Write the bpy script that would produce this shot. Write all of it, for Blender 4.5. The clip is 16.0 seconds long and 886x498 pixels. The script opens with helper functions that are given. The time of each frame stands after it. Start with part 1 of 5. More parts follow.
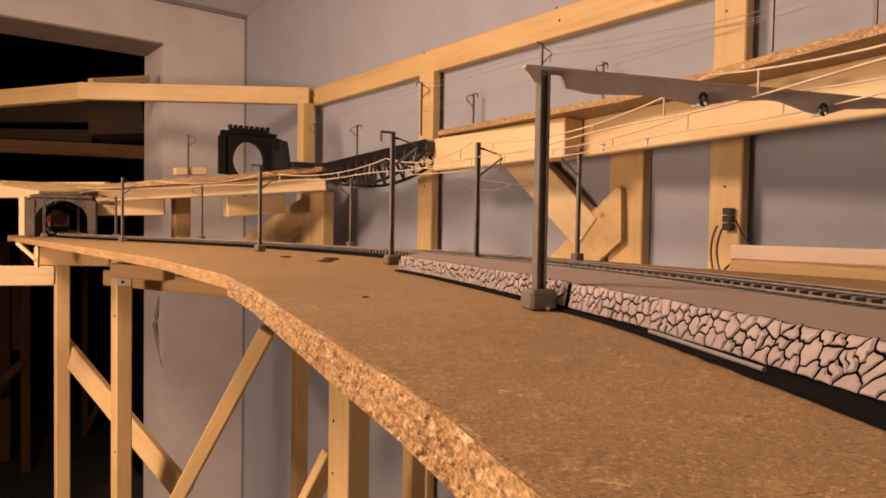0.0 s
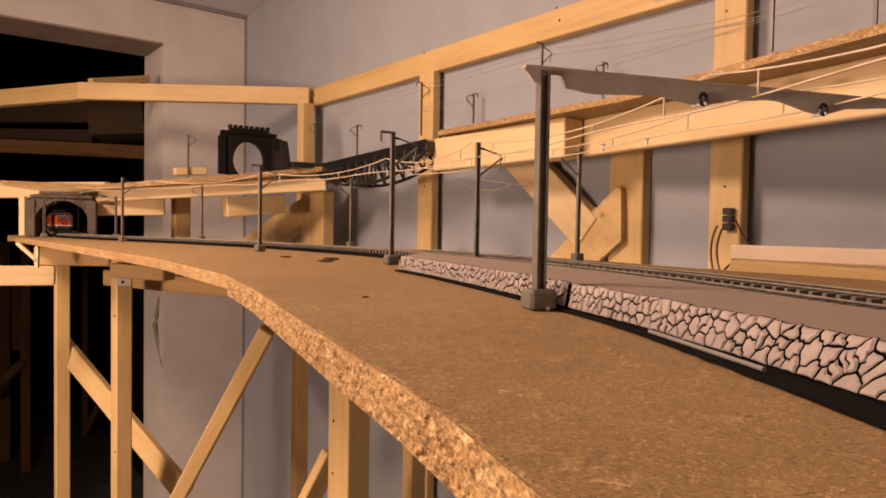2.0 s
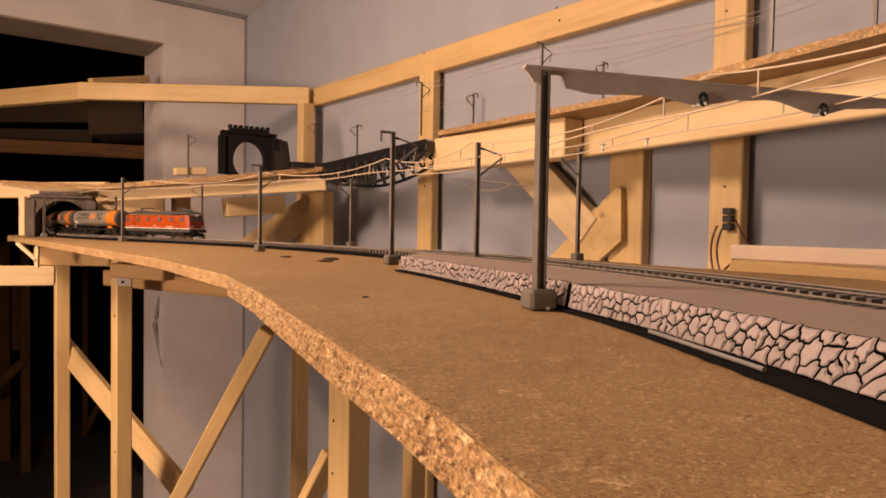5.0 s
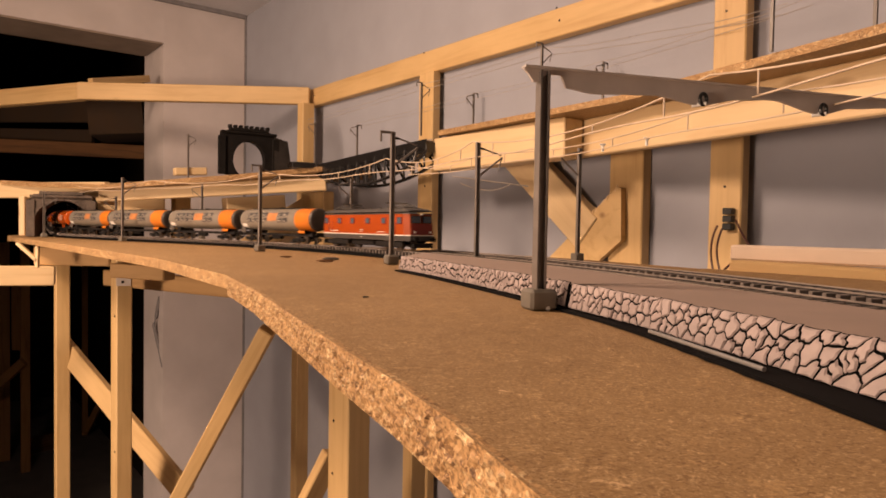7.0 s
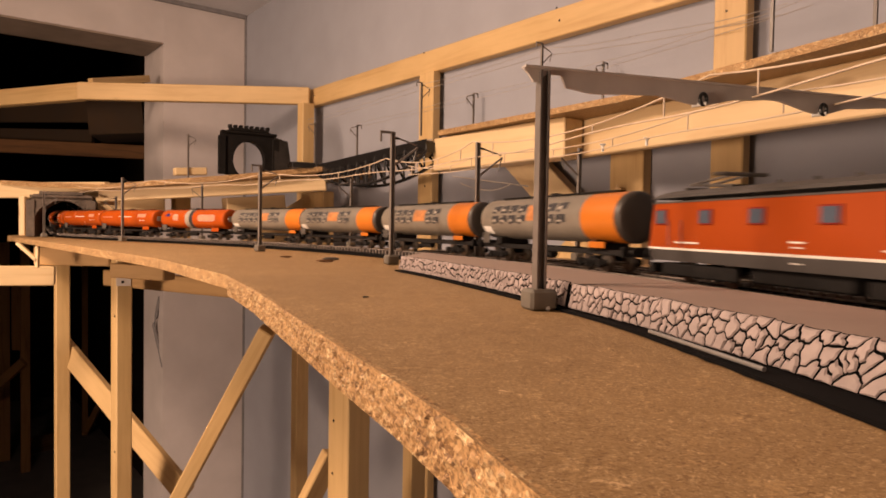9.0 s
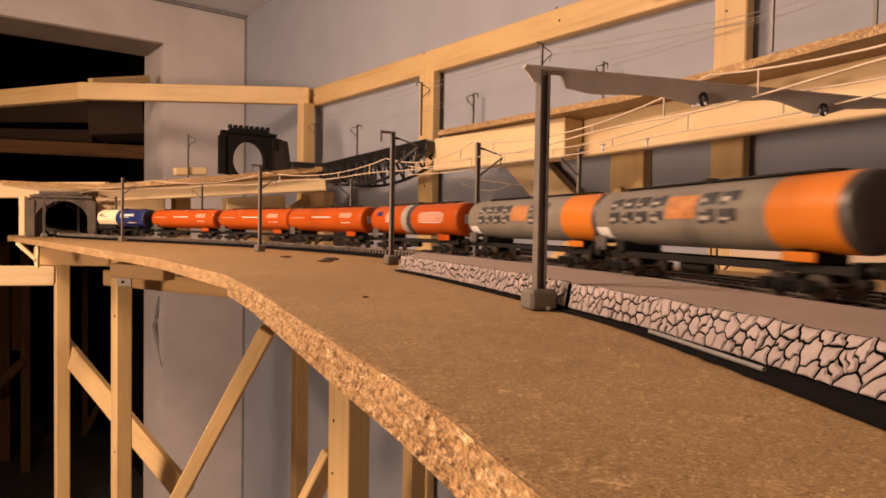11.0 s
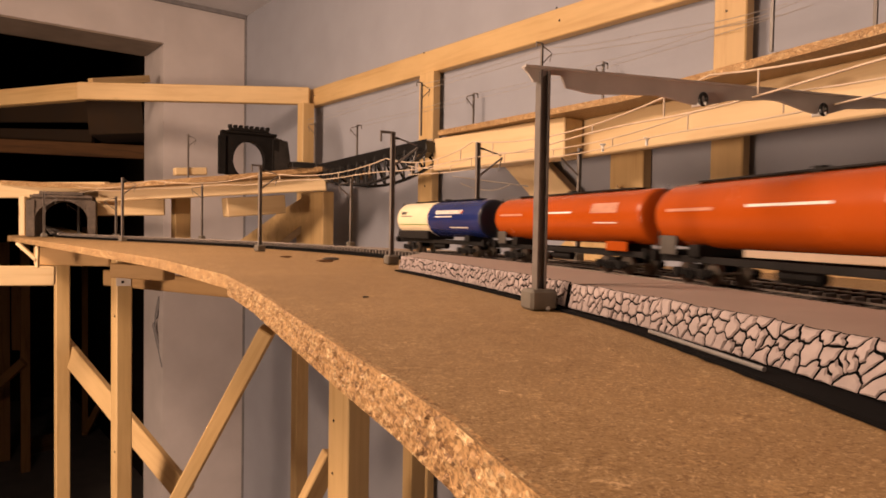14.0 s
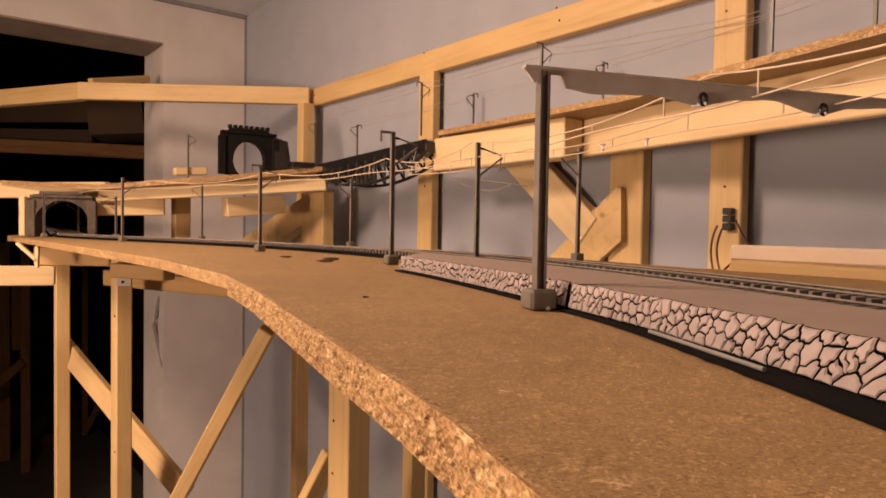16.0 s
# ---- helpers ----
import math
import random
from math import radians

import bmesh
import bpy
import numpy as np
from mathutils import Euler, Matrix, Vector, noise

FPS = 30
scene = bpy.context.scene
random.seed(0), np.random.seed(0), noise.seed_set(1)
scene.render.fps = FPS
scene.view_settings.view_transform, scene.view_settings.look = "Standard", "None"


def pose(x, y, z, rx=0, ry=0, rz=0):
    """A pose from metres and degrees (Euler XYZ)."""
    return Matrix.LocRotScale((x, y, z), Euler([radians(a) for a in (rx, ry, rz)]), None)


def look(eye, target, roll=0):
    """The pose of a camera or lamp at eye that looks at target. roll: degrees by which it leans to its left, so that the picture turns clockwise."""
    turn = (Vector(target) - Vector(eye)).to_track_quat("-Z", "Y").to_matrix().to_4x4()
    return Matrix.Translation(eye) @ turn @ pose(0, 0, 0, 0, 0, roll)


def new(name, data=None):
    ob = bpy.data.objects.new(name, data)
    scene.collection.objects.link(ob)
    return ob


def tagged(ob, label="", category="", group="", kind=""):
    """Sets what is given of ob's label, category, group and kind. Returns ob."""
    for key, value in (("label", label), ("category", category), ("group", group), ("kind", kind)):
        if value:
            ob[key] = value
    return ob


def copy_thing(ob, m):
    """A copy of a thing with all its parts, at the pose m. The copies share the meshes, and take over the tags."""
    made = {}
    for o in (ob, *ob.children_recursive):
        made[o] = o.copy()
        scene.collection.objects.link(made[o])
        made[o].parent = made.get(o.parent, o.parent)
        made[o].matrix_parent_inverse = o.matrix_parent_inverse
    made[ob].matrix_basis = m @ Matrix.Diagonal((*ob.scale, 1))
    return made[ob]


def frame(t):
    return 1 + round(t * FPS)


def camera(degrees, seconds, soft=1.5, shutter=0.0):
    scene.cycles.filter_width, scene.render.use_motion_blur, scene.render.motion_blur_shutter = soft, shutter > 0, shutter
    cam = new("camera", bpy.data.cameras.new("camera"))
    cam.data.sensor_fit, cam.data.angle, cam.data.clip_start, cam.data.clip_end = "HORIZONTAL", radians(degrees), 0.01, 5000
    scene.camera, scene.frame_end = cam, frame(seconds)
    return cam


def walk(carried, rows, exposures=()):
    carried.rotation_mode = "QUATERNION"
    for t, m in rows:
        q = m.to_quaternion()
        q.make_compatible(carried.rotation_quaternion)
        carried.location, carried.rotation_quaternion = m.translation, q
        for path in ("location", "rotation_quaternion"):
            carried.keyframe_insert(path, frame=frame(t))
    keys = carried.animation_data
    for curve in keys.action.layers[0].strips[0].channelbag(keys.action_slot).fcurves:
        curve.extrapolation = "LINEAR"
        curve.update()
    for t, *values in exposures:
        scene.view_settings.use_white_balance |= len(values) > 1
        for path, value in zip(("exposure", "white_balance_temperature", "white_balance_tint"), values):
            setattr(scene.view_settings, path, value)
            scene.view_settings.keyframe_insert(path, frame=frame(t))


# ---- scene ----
from mathutils import noise

# ---- camera ----
B = 1.45                       # height of the layout board's top over the floor
EYE = (0.0, 0.0, 1.4823)
cam = camera(66.75, 16.0, soft=1.7, shutter=0.5)
still = look(EYE, (0.0, 1.0, EYE[2] - 0.03109), 0.945)
walk(cam, [(0.0, still), (16.0, still)], exposures=[(0.0, -0.26), (16.0, -0.26)])

# ---- light ----
world = bpy.data.worlds.new("world")
scene.world = world
world.use_nodes = True
world.node_tree.nodes["Background"].inputs[0].default_value = (0.012, 0.011, 0.012, 1)
world.node_tree.nodes["Background"].inputs[1].default_value = 0.3


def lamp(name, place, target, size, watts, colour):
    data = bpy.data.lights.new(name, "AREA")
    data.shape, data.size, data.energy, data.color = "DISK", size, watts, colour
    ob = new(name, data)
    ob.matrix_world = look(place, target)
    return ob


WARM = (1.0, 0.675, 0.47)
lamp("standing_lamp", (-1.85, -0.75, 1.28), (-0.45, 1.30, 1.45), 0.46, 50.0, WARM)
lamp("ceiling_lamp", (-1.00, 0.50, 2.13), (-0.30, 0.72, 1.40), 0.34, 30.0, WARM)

# ---- materials ----
def nodes_of(name):
    m = bpy.data.materials.new(name)
    m.use_nodes = True
    t = m.node_tree
    return m, t, t.nodes["Principled BSDF"]


def node(t, kind, **values):
    n = t.nodes.new(kind)
    for k, v in values.items():
        n.inputs[k.replace("_", " ")].default_value = v
    return n


def ramp(t, source, stops):
    r = t.nodes.new("ShaderNodeValToRGB")
    while len(r.color_ramp.elements) < len(stops):
        r.color_ramp.elements.new(0.5)
    for e, (p, c) in zip(r.color_ramp.elements, stops):
        e.position, e.color = p, (*c, 1)
    t.links.new(source, r.inputs[0])
    return r


def coords(t, stretch=(1, 1, 1), shift_random=True):
    tc = t.nodes.new("ShaderNodeTexCoord")
    mp = t.nodes.new("ShaderNodeMapping")
    mp.inputs["Scale"].default_value = stretch
    t.links.new(tc.outputs["Object"], mp.inputs["Vector"])
    if shift_random:
        oi = t.nodes.new("ShaderNodeObjectInfo")
        mul = t.nodes.new("ShaderNodeMath")
        mul.operation = "MULTIPLY"
        mul.inputs[1].default_value = 7.3
        t.links.new(oi.outputs["Random"], mul.inputs[0])
        t.links.new(mul.outputs[0], mp.inputs["Location"])
    return mp.outputs["Vector"]


def bump(t, b, height, strength, distance):
    n = node(t, "ShaderNodeBump", Strength=strength, Distance=distance)
    t.links.new(height, n.inputs["Height"])
    t.links.new(n.outputs["Normal"], b.inputs["Normal"])


def mix(t, kind, fac, a, b):
    m = t.nodes.new("ShaderNodeMix")
    m.data_type, m.blend_type = "RGBA", kind
    m.inputs["Factor"].default_value = fac
    t.links.new(a, m.inputs[6])
    t.links.new(b, m.inputs[7])
    return m.outputs[2]


def paint(name, colour, rough=0.5, metal=0.0, vary=0.12, scale=60.0, relief=0.0, shine=0.5):
    """A painted or moulded surface with fine mottling and uneven gloss."""
    m, t, b = nodes_of(name)
    v = coords(t)
    n1 = node(t, "ShaderNodeTexNoise", Scale=scale, Detail=5.0)
    n2 = node(t, "ShaderNodeTexNoise", Scale=scale * 0.15, Detail=3.0)
    t.links.new(v, n1.inputs["Vector"]), t.links.new(v, n2.inputs["Vector"])
    lo, hi = [c * (1 - vary) for c in colour], [min(1, c * (1 + vary)) for c in colour]
    r1 = ramp(t, n1.outputs["Fac"], [(0.3, lo), (0.7, hi)])
    g = 1 - vary
    r2 = ramp(t, n2.outputs["Fac"], [(0.3, (g, g, g)), (0.7, (1, 1, 1))])
    t.links.new(mix(t, "MULTIPLY", 1.0, r1.outputs[0], r2.outputs[0]), b.inputs["Base Color"])
    rr = ramp(t, n1.outputs["Fac"], [(0.2, (rough * 0.85,) * 3), (0.8, (min(1, rough * 1.15),) * 3)])
    t.links.new(rr.outputs[0], b.inputs["Roughness"])
    b.inputs["Metallic"].default_value = metal
    b.inputs["Specular IOR Level"].default_value = shine
    if relief:
        bump(t, b, n1.outputs["Fac"], 0.5, relief)
    return m


def wood(name, light, dark, grain=1.0, rough=0.55):
    """Planed softwood: grain along the local x axis, a few knots."""
    m, t, b = nodes_of(name)
    v = coords(t, (1.5 * grain, 22 * grain, 22 * grain))
    n1 = node(t, "ShaderNodeTexNoise", Scale=2.6, Detail=6.0, Roughness=0.6, Distortion=0.6)
    t.links.new(v, n1.inputs["Vector"])
    r1 = ramp(t, n1.outputs["Fac"], [(0.3, dark), (0.5, light), (0.72, [c * 1.06 for c in light])])
    v2 = coords(t, (5, 16, 16))
    vo = node(t, "ShaderNodeTexVoronoi", Scale=1.1)
    t.links.new(v2, vo.inputs["Vector"])
    kn = ramp(t, vo.outputs["Distance"], [(0.03, (0.35, 0.22, 0.13)), (0.11, (1, 1, 1))])
    v3 = coords(t, (3, 6, 6))
    n3 = node(t, "ShaderNodeTexNoise", Scale=2.0, Detail=3.0)
    t.links.new(v3, n3.inputs["Vector"])
    r3 = ramp(t, n3.outputs["Fac"], [(0.3, (0.86, 0.84, 0.8)), (0.7, (1, 1, 1))])
    c = mix(t, "MULTIPLY", 0.7, r1.outputs[0], kn.outputs[0])
    t.links.new(mix(t, "MULTIPLY", 1.0, c, r3.outputs[0]), b.inputs["Base Color"])
    b.inputs["Roughness"].default_value = rough
    bump(t, b, n1.outputs["Fac"], 0.25, 0.002)
    return m


def chipboard(name, tones, scale, relief, contrast, stretch=(1, 1, 1)):
    """Pressed wood chips: flakes of several tones over a finer dust."""
    m, t, b = nodes_of(name)
    v = coords(t, stretch, False)
    warp = node(t, "ShaderNodeTexNoise", Scale=scale * 0.6, Detail=3.0)
    t.links.new(v, warp.inputs["Vector"])
    addv = t.nodes.new("ShaderNodeMix")
    addv.data_type, addv.blend_type = "RGBA", "LINEAR_LIGHT"
    addv.inputs["Factor"].default_value = 0.012
    t.links.new(v, addv.inputs[6]), t.links.new(warp.outputs["Color"], addv.inputs[7])
    vo = node(t, "ShaderNodeTexVoronoi", Scale=scale)
    t.links.new(addv.outputs[2], vo.inputs["Vector"])
    sep = t.nodes.new("ShaderNodeSeparateColor")
    t.links.new(vo.outputs["Color"], sep.inputs[0])
    r1 = ramp(t, sep.outputs[0], [(0.0, tones[0]), (0.3, tones[1]), (0.75, tones[1]), (1.0, tones[2])])
    n2 = node(t, "ShaderNodeTexNoise", Scale=scale * 2.2, Detail=5.0)
    t.links.new(v, n2.inputs["Vector"])
    g = 1 - contrast
    r2 = ramp(t, n2.outputs["Fac"], [(0.32, (g, g * 0.95, g * 0.88)), (0.55, (1, 1, 1))])
    n3 = node(t, "ShaderNodeTexNoise", Scale=9.0, Detail=4.0)
    t.links.new(v, n3.inputs["Vector"])
    r3 = ramp(t, n3.outputs["Fac"], [(0.3, (0.82, 0.8, 0.78)), (0.7, (1, 1, 1))])
    c = mix(t, "MULTIPLY", 1.0, r1.outputs[0], r2.outputs[0])
    vf = node(t, "ShaderNodeTexVoronoi", Scale=scale * 0.42)
    t.links.new(addv.outputs[2], vf.inputs["Vector"])
    sf = t.nodes.new("ShaderNodeSeparateColor")
    t.links.new(vf.outputs["Color"], sf.inputs[0])
    rf = ramp(t, sf.outputs[1], [(0.0, (0.72, 0.66, 0.58)), (0.10, (1, 1, 1)), (0.86, (1, 1, 1)), (1.0, (1.45, 1.5, 1.6))])
    c = mix(t, "MULTIPLY", 0.8, c, rf.outputs[0])
    t.links.new(mix(t, "MULTIPLY", 1.0, c, r3.outputs[0]), b.inputs["Base Color"])
    b.inputs["Roughness"].default_value = 0.62
    bump(t, b, sep.outputs[0], 0.7, relief)
    return m


# White plaster twice: the walls' uneven light is put into these two tones.
M_WALL = paint("plaster_toned_down", (0.330, 0.340, 0.392), 0.85, 0, 0.05, 14.0, 0.0015)
M_WALL_LIT = paint("plaster_toned_up", (0.64, 0.585, 0.58), 0.7, 0, 0.07, 9.0, 0.001)
M_CEIL = paint("white_ceiling_paint", (0.65, 0.65, 0.68), 0.85, 0, 0.04, 12.0)
M_LINING = paint("grey_brown_lining", (0.31, 0.25, 0.205), 0.85, 0, 0.15, 14.0, 0.001)
M_SEAM = paint("grey_sealant", (0.25, 0.24, 0.25), 0.8)
M_FLOOR = paint("grey_screed", (0.16, 0.14, 0.13), 0.8, 0, 0.2, 8.0, 0.002)
M_PINE = wood("pine", (0.64, 0.44, 0.205), (0.54, 0.345, 0.145))
M_PINE_PALE = wood("pale_spruce", (0.72, 0.54, 0.31), (0.63, 0.44, 0.23))
# Brown timber; on store room pieces the dimness is in this colour too.
M_PINE_DARK = wood("brown_and_dimmed_timber", (0.15, 0.070, 0.024), (0.08, 0.036, 0.013), rough=0.85)
# Near-black base colour stands for the missing light in the store room.
M_STORE_WALL = paint("unlit_store_boards", (0.016, 0.012, 0.009), 0.95, 0, 0.3, 9.0, 0.002, 0.1)
# Pine with the shade under the layout board put into its colour.
M_PINE_SHADED = wood("shaded_pine", (0.46, 0.285, 0.12), (0.36, 0.21, 0.08), rough=0.7)
M_PINE_DUSK = wood("rough_dimmed_timber", (0.34, 0.17, 0.06), (0.22, 0.10, 0.035), rough=0.8)
M_WHITEBOARD = paint("pale_planed_board", (0.72, 0.58, 0.46), 0.6, 0, 0.06, 30.0)
M_CHIP = chipboard("chipboard_face", [(0.29, 0.165, 0.066), (0.430, 0.270, 0.116), (0.66, 0.46, 0.245)], 600.0, 0.0004, 0.28)
M_CHIP_EDGE = chipboard("chipboard_edge", [(0.22, 0.11, 0.04), (0.55, 0.33, 0.14), (0.80, 0.60, 0.33)], 340.0, 0.002, 0.56, (1, 1, 2.0))
M_FOAM = paint("pinkish_foam_stone", (0.43, 0.355, 0.34), 0.75, 0, 0.12, 180.0, 0.0008)
M_FOAM_TOP = paint("beige_platform_top", (0.36, 0.275, 0.235), 0.8, 0, 0.06, 50.0, 0.0005)
M_INK = paint("black_joint_paint", (0.008, 0.0075, 0.008), 0.9, shine=0.08)
M_BED = paint("black_foam_underlay", (0.007, 0.0065, 0.0065), 0.95, 0, 0.3, 200.0, 0.0006, 0.08)
M_SLEEPER = paint("grey_brown_sleeper", (0.25, 0.21, 0.185), 0.6, 0, 0.2, 300.0)
M_RAIL = paint("nickel_rail", (0.46, 0.39, 0.34), 0.4, 0.25, 0.15, 120.0)
M_RAIL_WEB = paint("browned_rail_web", (0.03, 0.025, 0.022), 0.6)
M_MAST = paint("grey_mast_plastic", (0.175, 0.152, 0.137), 0.45, 0, 0.12, 200.0)
M_FOOT = paint("grey_mast_foot", (0.19, 0.17, 0.14), 0.6, 0, 0.12, 200.0)
M_BEAM = paint("light_grey_gantry", (0.54, 0.48, 0.445), 0.45, 0, 0.08, 80.0)
M_WIRE = paint("bronze_wire", (0.62, 0.49, 0.36), 0.4, 0.0, 0.1, 90.0)
M_WIRE_FAR = paint("grey_thin_wire", (0.42, 0.38, 0.35), 0.3, 0.4)
M_CLIP = paint("white_clip", (0.85, 0.83, 0.8), 0.3)
M_PORTAL = paint("grey_portal_stone", (0.105, 0.078, 0.060), 0.75, 0, 0.3, 120.0, 0.001)
M_PORTAL_DARK = paint("charcoal_portal_stone", (0.011, 0.0095, 0.009), 0.8, 0, 0.35, 120.0, 0.001, 0.15)
M_PORTAL_WING = paint("dark_grey_wing_stone", (0.03, 0.026, 0.024), 0.75, 0, 0.3, 120.0, 0.001, 0.2)
M_BLACK = paint("black_plastic", (0.012, 0.012, 0.012), 0.35)
M_TRUSS = paint("black_bridge_steel", (0.014, 0.013, 0.013), 0.22)
M_STEEL = paint("silver_steel", (0.45, 0.44, 0.43), 0.2, 0.4)
M_ROPE = paint("red_brown_wire", (0.10, 0.04, 0.03), 0.5)
M_RED = paint("signal_red_loco_paint", (0.32, 0.052, 0.005), 0.34, 0, 0.05, 40.0, 0.0, 0.35)
M_REDDARK = paint("deep_red_and_shade_paint", (0.20, 0.014, 0.008), 0.4, 0, 0.05, 40.0)
M_ROOF = paint("dark_grey_roof", (0.065, 0.058, 0.054), 0.5, 0, 0.15, 60.0)
M_SKIRT = paint("grey_skirt", (0.055, 0.05, 0.048), 0.5, 0, 0.1, 60.0)
M_WHITE = paint("white_lining", (0.80, 0.76, 0.70), 0.5)
M_GLASS = paint("blue_grey_window", (0.075, 0.095, 0.13), 0.12, 0, 0.1, 30.0)
M_UNDER = paint("black_underframe", (0.013, 0.0115, 0.011), 0.6, 0, 0.3, 120.0, 0.0, 0.22)
M_UNDER_GREY = paint("weathered_grey_frame", (0.095, 0.083, 0.073), 0.6, 0, 0.3, 120.0)
M_TANK_GREY = paint("grey_tank_paint", (0.20, 0.176, 0.145), 0.34, 0, 0.14, 50.0)
M_TANK_SHADE = paint("shaded_tank_end", (0.055, 0.045, 0.038), 0.4, 0, 0.2, 60.0)
M_ORANGE = paint("orange_tank_band", (0.56, 0.165, 0.016), 0.33, 0, 0.05, 50.0)
M_TANK_RED = paint("orange_red_tank_paint", (0.39, 0.068, 0.006), 0.25, 0, 0.05, 50.0, 0.0, 0.3)
M_TANK_BLUE = paint("navy_tank_paint", (0.013, 0.024, 0.125), 0.25, 0, 0.06, 50.0)
M_TANK_CREAM = paint("cream_tank_paint", (0.80, 0.68, 0.46), 0.35, 0, 0.05, 50.0)
M_HOOP = paint("pale_grey_hoop", (0.36, 0.32, 0.27), 0.4)
M_FADED = paint("faded_peach_print", (0.56, 0.26, 0.17), 0.4, 0, 0.2, 300.0)
M_GREEN = paint("leaf_green_line", (0.12, 0.26, 0.03), 0.4)
M_TANK_NAVY = paint("navy_shaded_tank_end", (0.009, 0.010, 0.022), 0.3)
M_ORANGE_WORN = paint("worn_orange_print", (0.48, 0.20, 0.07), 0.4, 0, 0.25, 260.0)
M_INKBAR = paint("dark_lettering", (0.03, 0.03, 0.035), 0.5)
M_WHEEL = paint("burnished_wheel", (0.30, 0.26, 0.22), 0.35, 0.9)
M_STORE = paint("dimmed_brown_board", (0.040, 0.022, 0.010), 0.95, 0, 0.2, 12.0)

# ---- mesh helpers ----
def finish(name, bm, material, parent=None, label="", matrix=None):
    me = bpy.data.meshes.new(name)
    bm.normal_update()
    bm.to_mesh(me)
    bm.free()
    for x in material if isinstance(material, (list, tuple)) else [material]:
        me.materials.append(x)
    ob = new(name, me)
    if parent:
        ob.parent = parent
    if matrix is not None:
        ob.matrix_local = matrix
    if label:
        ob["label"] = label
    return ob


def part(name, bm, material, parent, label="", matrix=None):
    return finish(name, bm, material, parent, label, matrix)


def thing(name, matrix, label, category, group="", kind=""):
    ob = new(name)
    ob.empty_display_size = 0.02
    ob.matrix_world = matrix
    return tagged(ob, label, category, group, kind)


def box(bm, x0, x1, y0, y1, z0, z1, bevel=0.0, m=None):
    got = bmesh.ops.create_cube(bm, size=1.0)
    vs = got["verts"]
    for v in vs:
        v.co = ((x0 + x1) / 2 + v.co.x * (x1 - x0), (y0 + y1) / 2 + v.co.y * (y1 - y0), (z0 + z1) / 2 + v.co.z * (z1 - z0))
    if bevel:
        es = list({e for v in vs for e in v.link_edges})
        got = bmesh.ops.bevel(bm, geom=es, offset=bevel, segments=1, affect="EDGES", profile=0.5)
        vs = list({v for f in got["faces"] for v in f.verts} | {v for v in vs if v.is_valid})
    if m is not None:
        bmesh.ops.transform(bm, matrix=m, verts=[v for v in vs if v.is_valid])
    return bm


def boxed(*a, **k):
    return box(bmesh.new(), *a, **k)


def tube(bm, a, b, r0, r1=None, seg=8):
    a, b = Vector(a), Vector(b)
    d = b - a
    m = Matrix.Translation((a + b) / 2) @ d.to_track_quat("Z", "Y").to_matrix().to_4x4()
    bmesh.ops.create_cone(bm, cap_ends=True, segments=seg, radius1=r0, radius2=r0 if r1 is None else r1, depth=d.length, matrix=m)
    return bm


def run(bm, points, r, seg=5):
    """A wire through the points."""
    rings = []
    pts = [Vector(p) for p in points]
    for i, p in enumerate(pts):
        d = (pts[min(i + 1, len(pts) - 1)] - pts[max(i - 1, 0)]).normalized()
        side = d.cross(Vector((0, 0, 1)))
        side = side.normalized() if side.length > 1e-4 else Vector((1, 0, 0))
        up = side.cross(d)
        rings.append([bm.verts.new(p + r * (math.cos(k * math.tau / seg) * side + math.sin(k * math.tau / seg) * up)) for k in range(seg)])
    for a, b in zip(rings, rings[1:]):
        for k in range(seg):
            bm.faces.new((a[k], a[(k + 1) % seg], b[(k + 1) % seg], b[k]))
    bm.faces.new(rings[0][::-1]), bm.faces.new(rings[-1])
    bmesh.ops.recalc_face_normals(bm, faces=bm.faces)
    return bm


def prism(bm, outline, z0, z1, cap=0, side=0):
    """An upright slab over a plan outline."""
    lo = [bm.verts.new((x, y, z0)) for x, y in outline]
    hi = [bm.verts.new((x, y, z1)) for x, y in outline]
    n = len(lo)
    for i in range(n):
        f = bm.faces.new((lo[i], lo[(i + 1) % n], hi[(i + 1) % n], hi[i]))
        f.material_index = side
    for f in (bm.faces.new(hi), bm.faces.new(lo[::-1])):
        f.material_index = cap
    bmesh.ops.recalc_face_normals(bm, faces=bm.faces)
    return bm


def along(a, b, spin=None):
    """A frame at a whose x axis points to b; spin gives the y axis."""
    a, b = Vector(a), Vector(b)
    x = (b - a).normalized()
    up = Vector(spin) if spin else (Vector((0, 0, 1)) if abs(x.z) < 0.95 else Vector((0, 1, 0)))
    y = up.cross(x).normalized()
    z = x.cross(y)
    return Matrix.Translation(a) @ Matrix((x, y, z)).transposed().to_4x4()


def timber(name, a, b, wide, high, material=None, label="", category="timber", spin=None, parent=None, kind=""):
    """A planed bar from a to b (its centre line), with eased edges."""
    n = (Vector(b) - Vector(a)).length
    ob = finish(name, boxed(0, n, -wide / 2, wide / 2, -high / 2, high / 2, bevel=min(0.0018, wide / 8, high / 8)), material or M_PINE, parent)
    if parent:
        ob.matrix_local = along(a, b, spin)
    else:
        ob.matrix_world = along(a, b, spin)
        tagged(ob, label, category, "", kind)
    return ob


# ---- the room ----
DR = Vector((-0.61753, 0.78655, 0))     # along the long wall, away
DN = Vector((0.78655, 0.61753, 0))      # into the long wall
CORNER = Vector((-0.678, 2.297, 0))
CEIL = 2.187
ROOM = Matrix.Translation(CORNER) @ Matrix((DR, -DN, (0, 0, 1))).transposed().to_4x4()   # x: past the corner, y: into the room


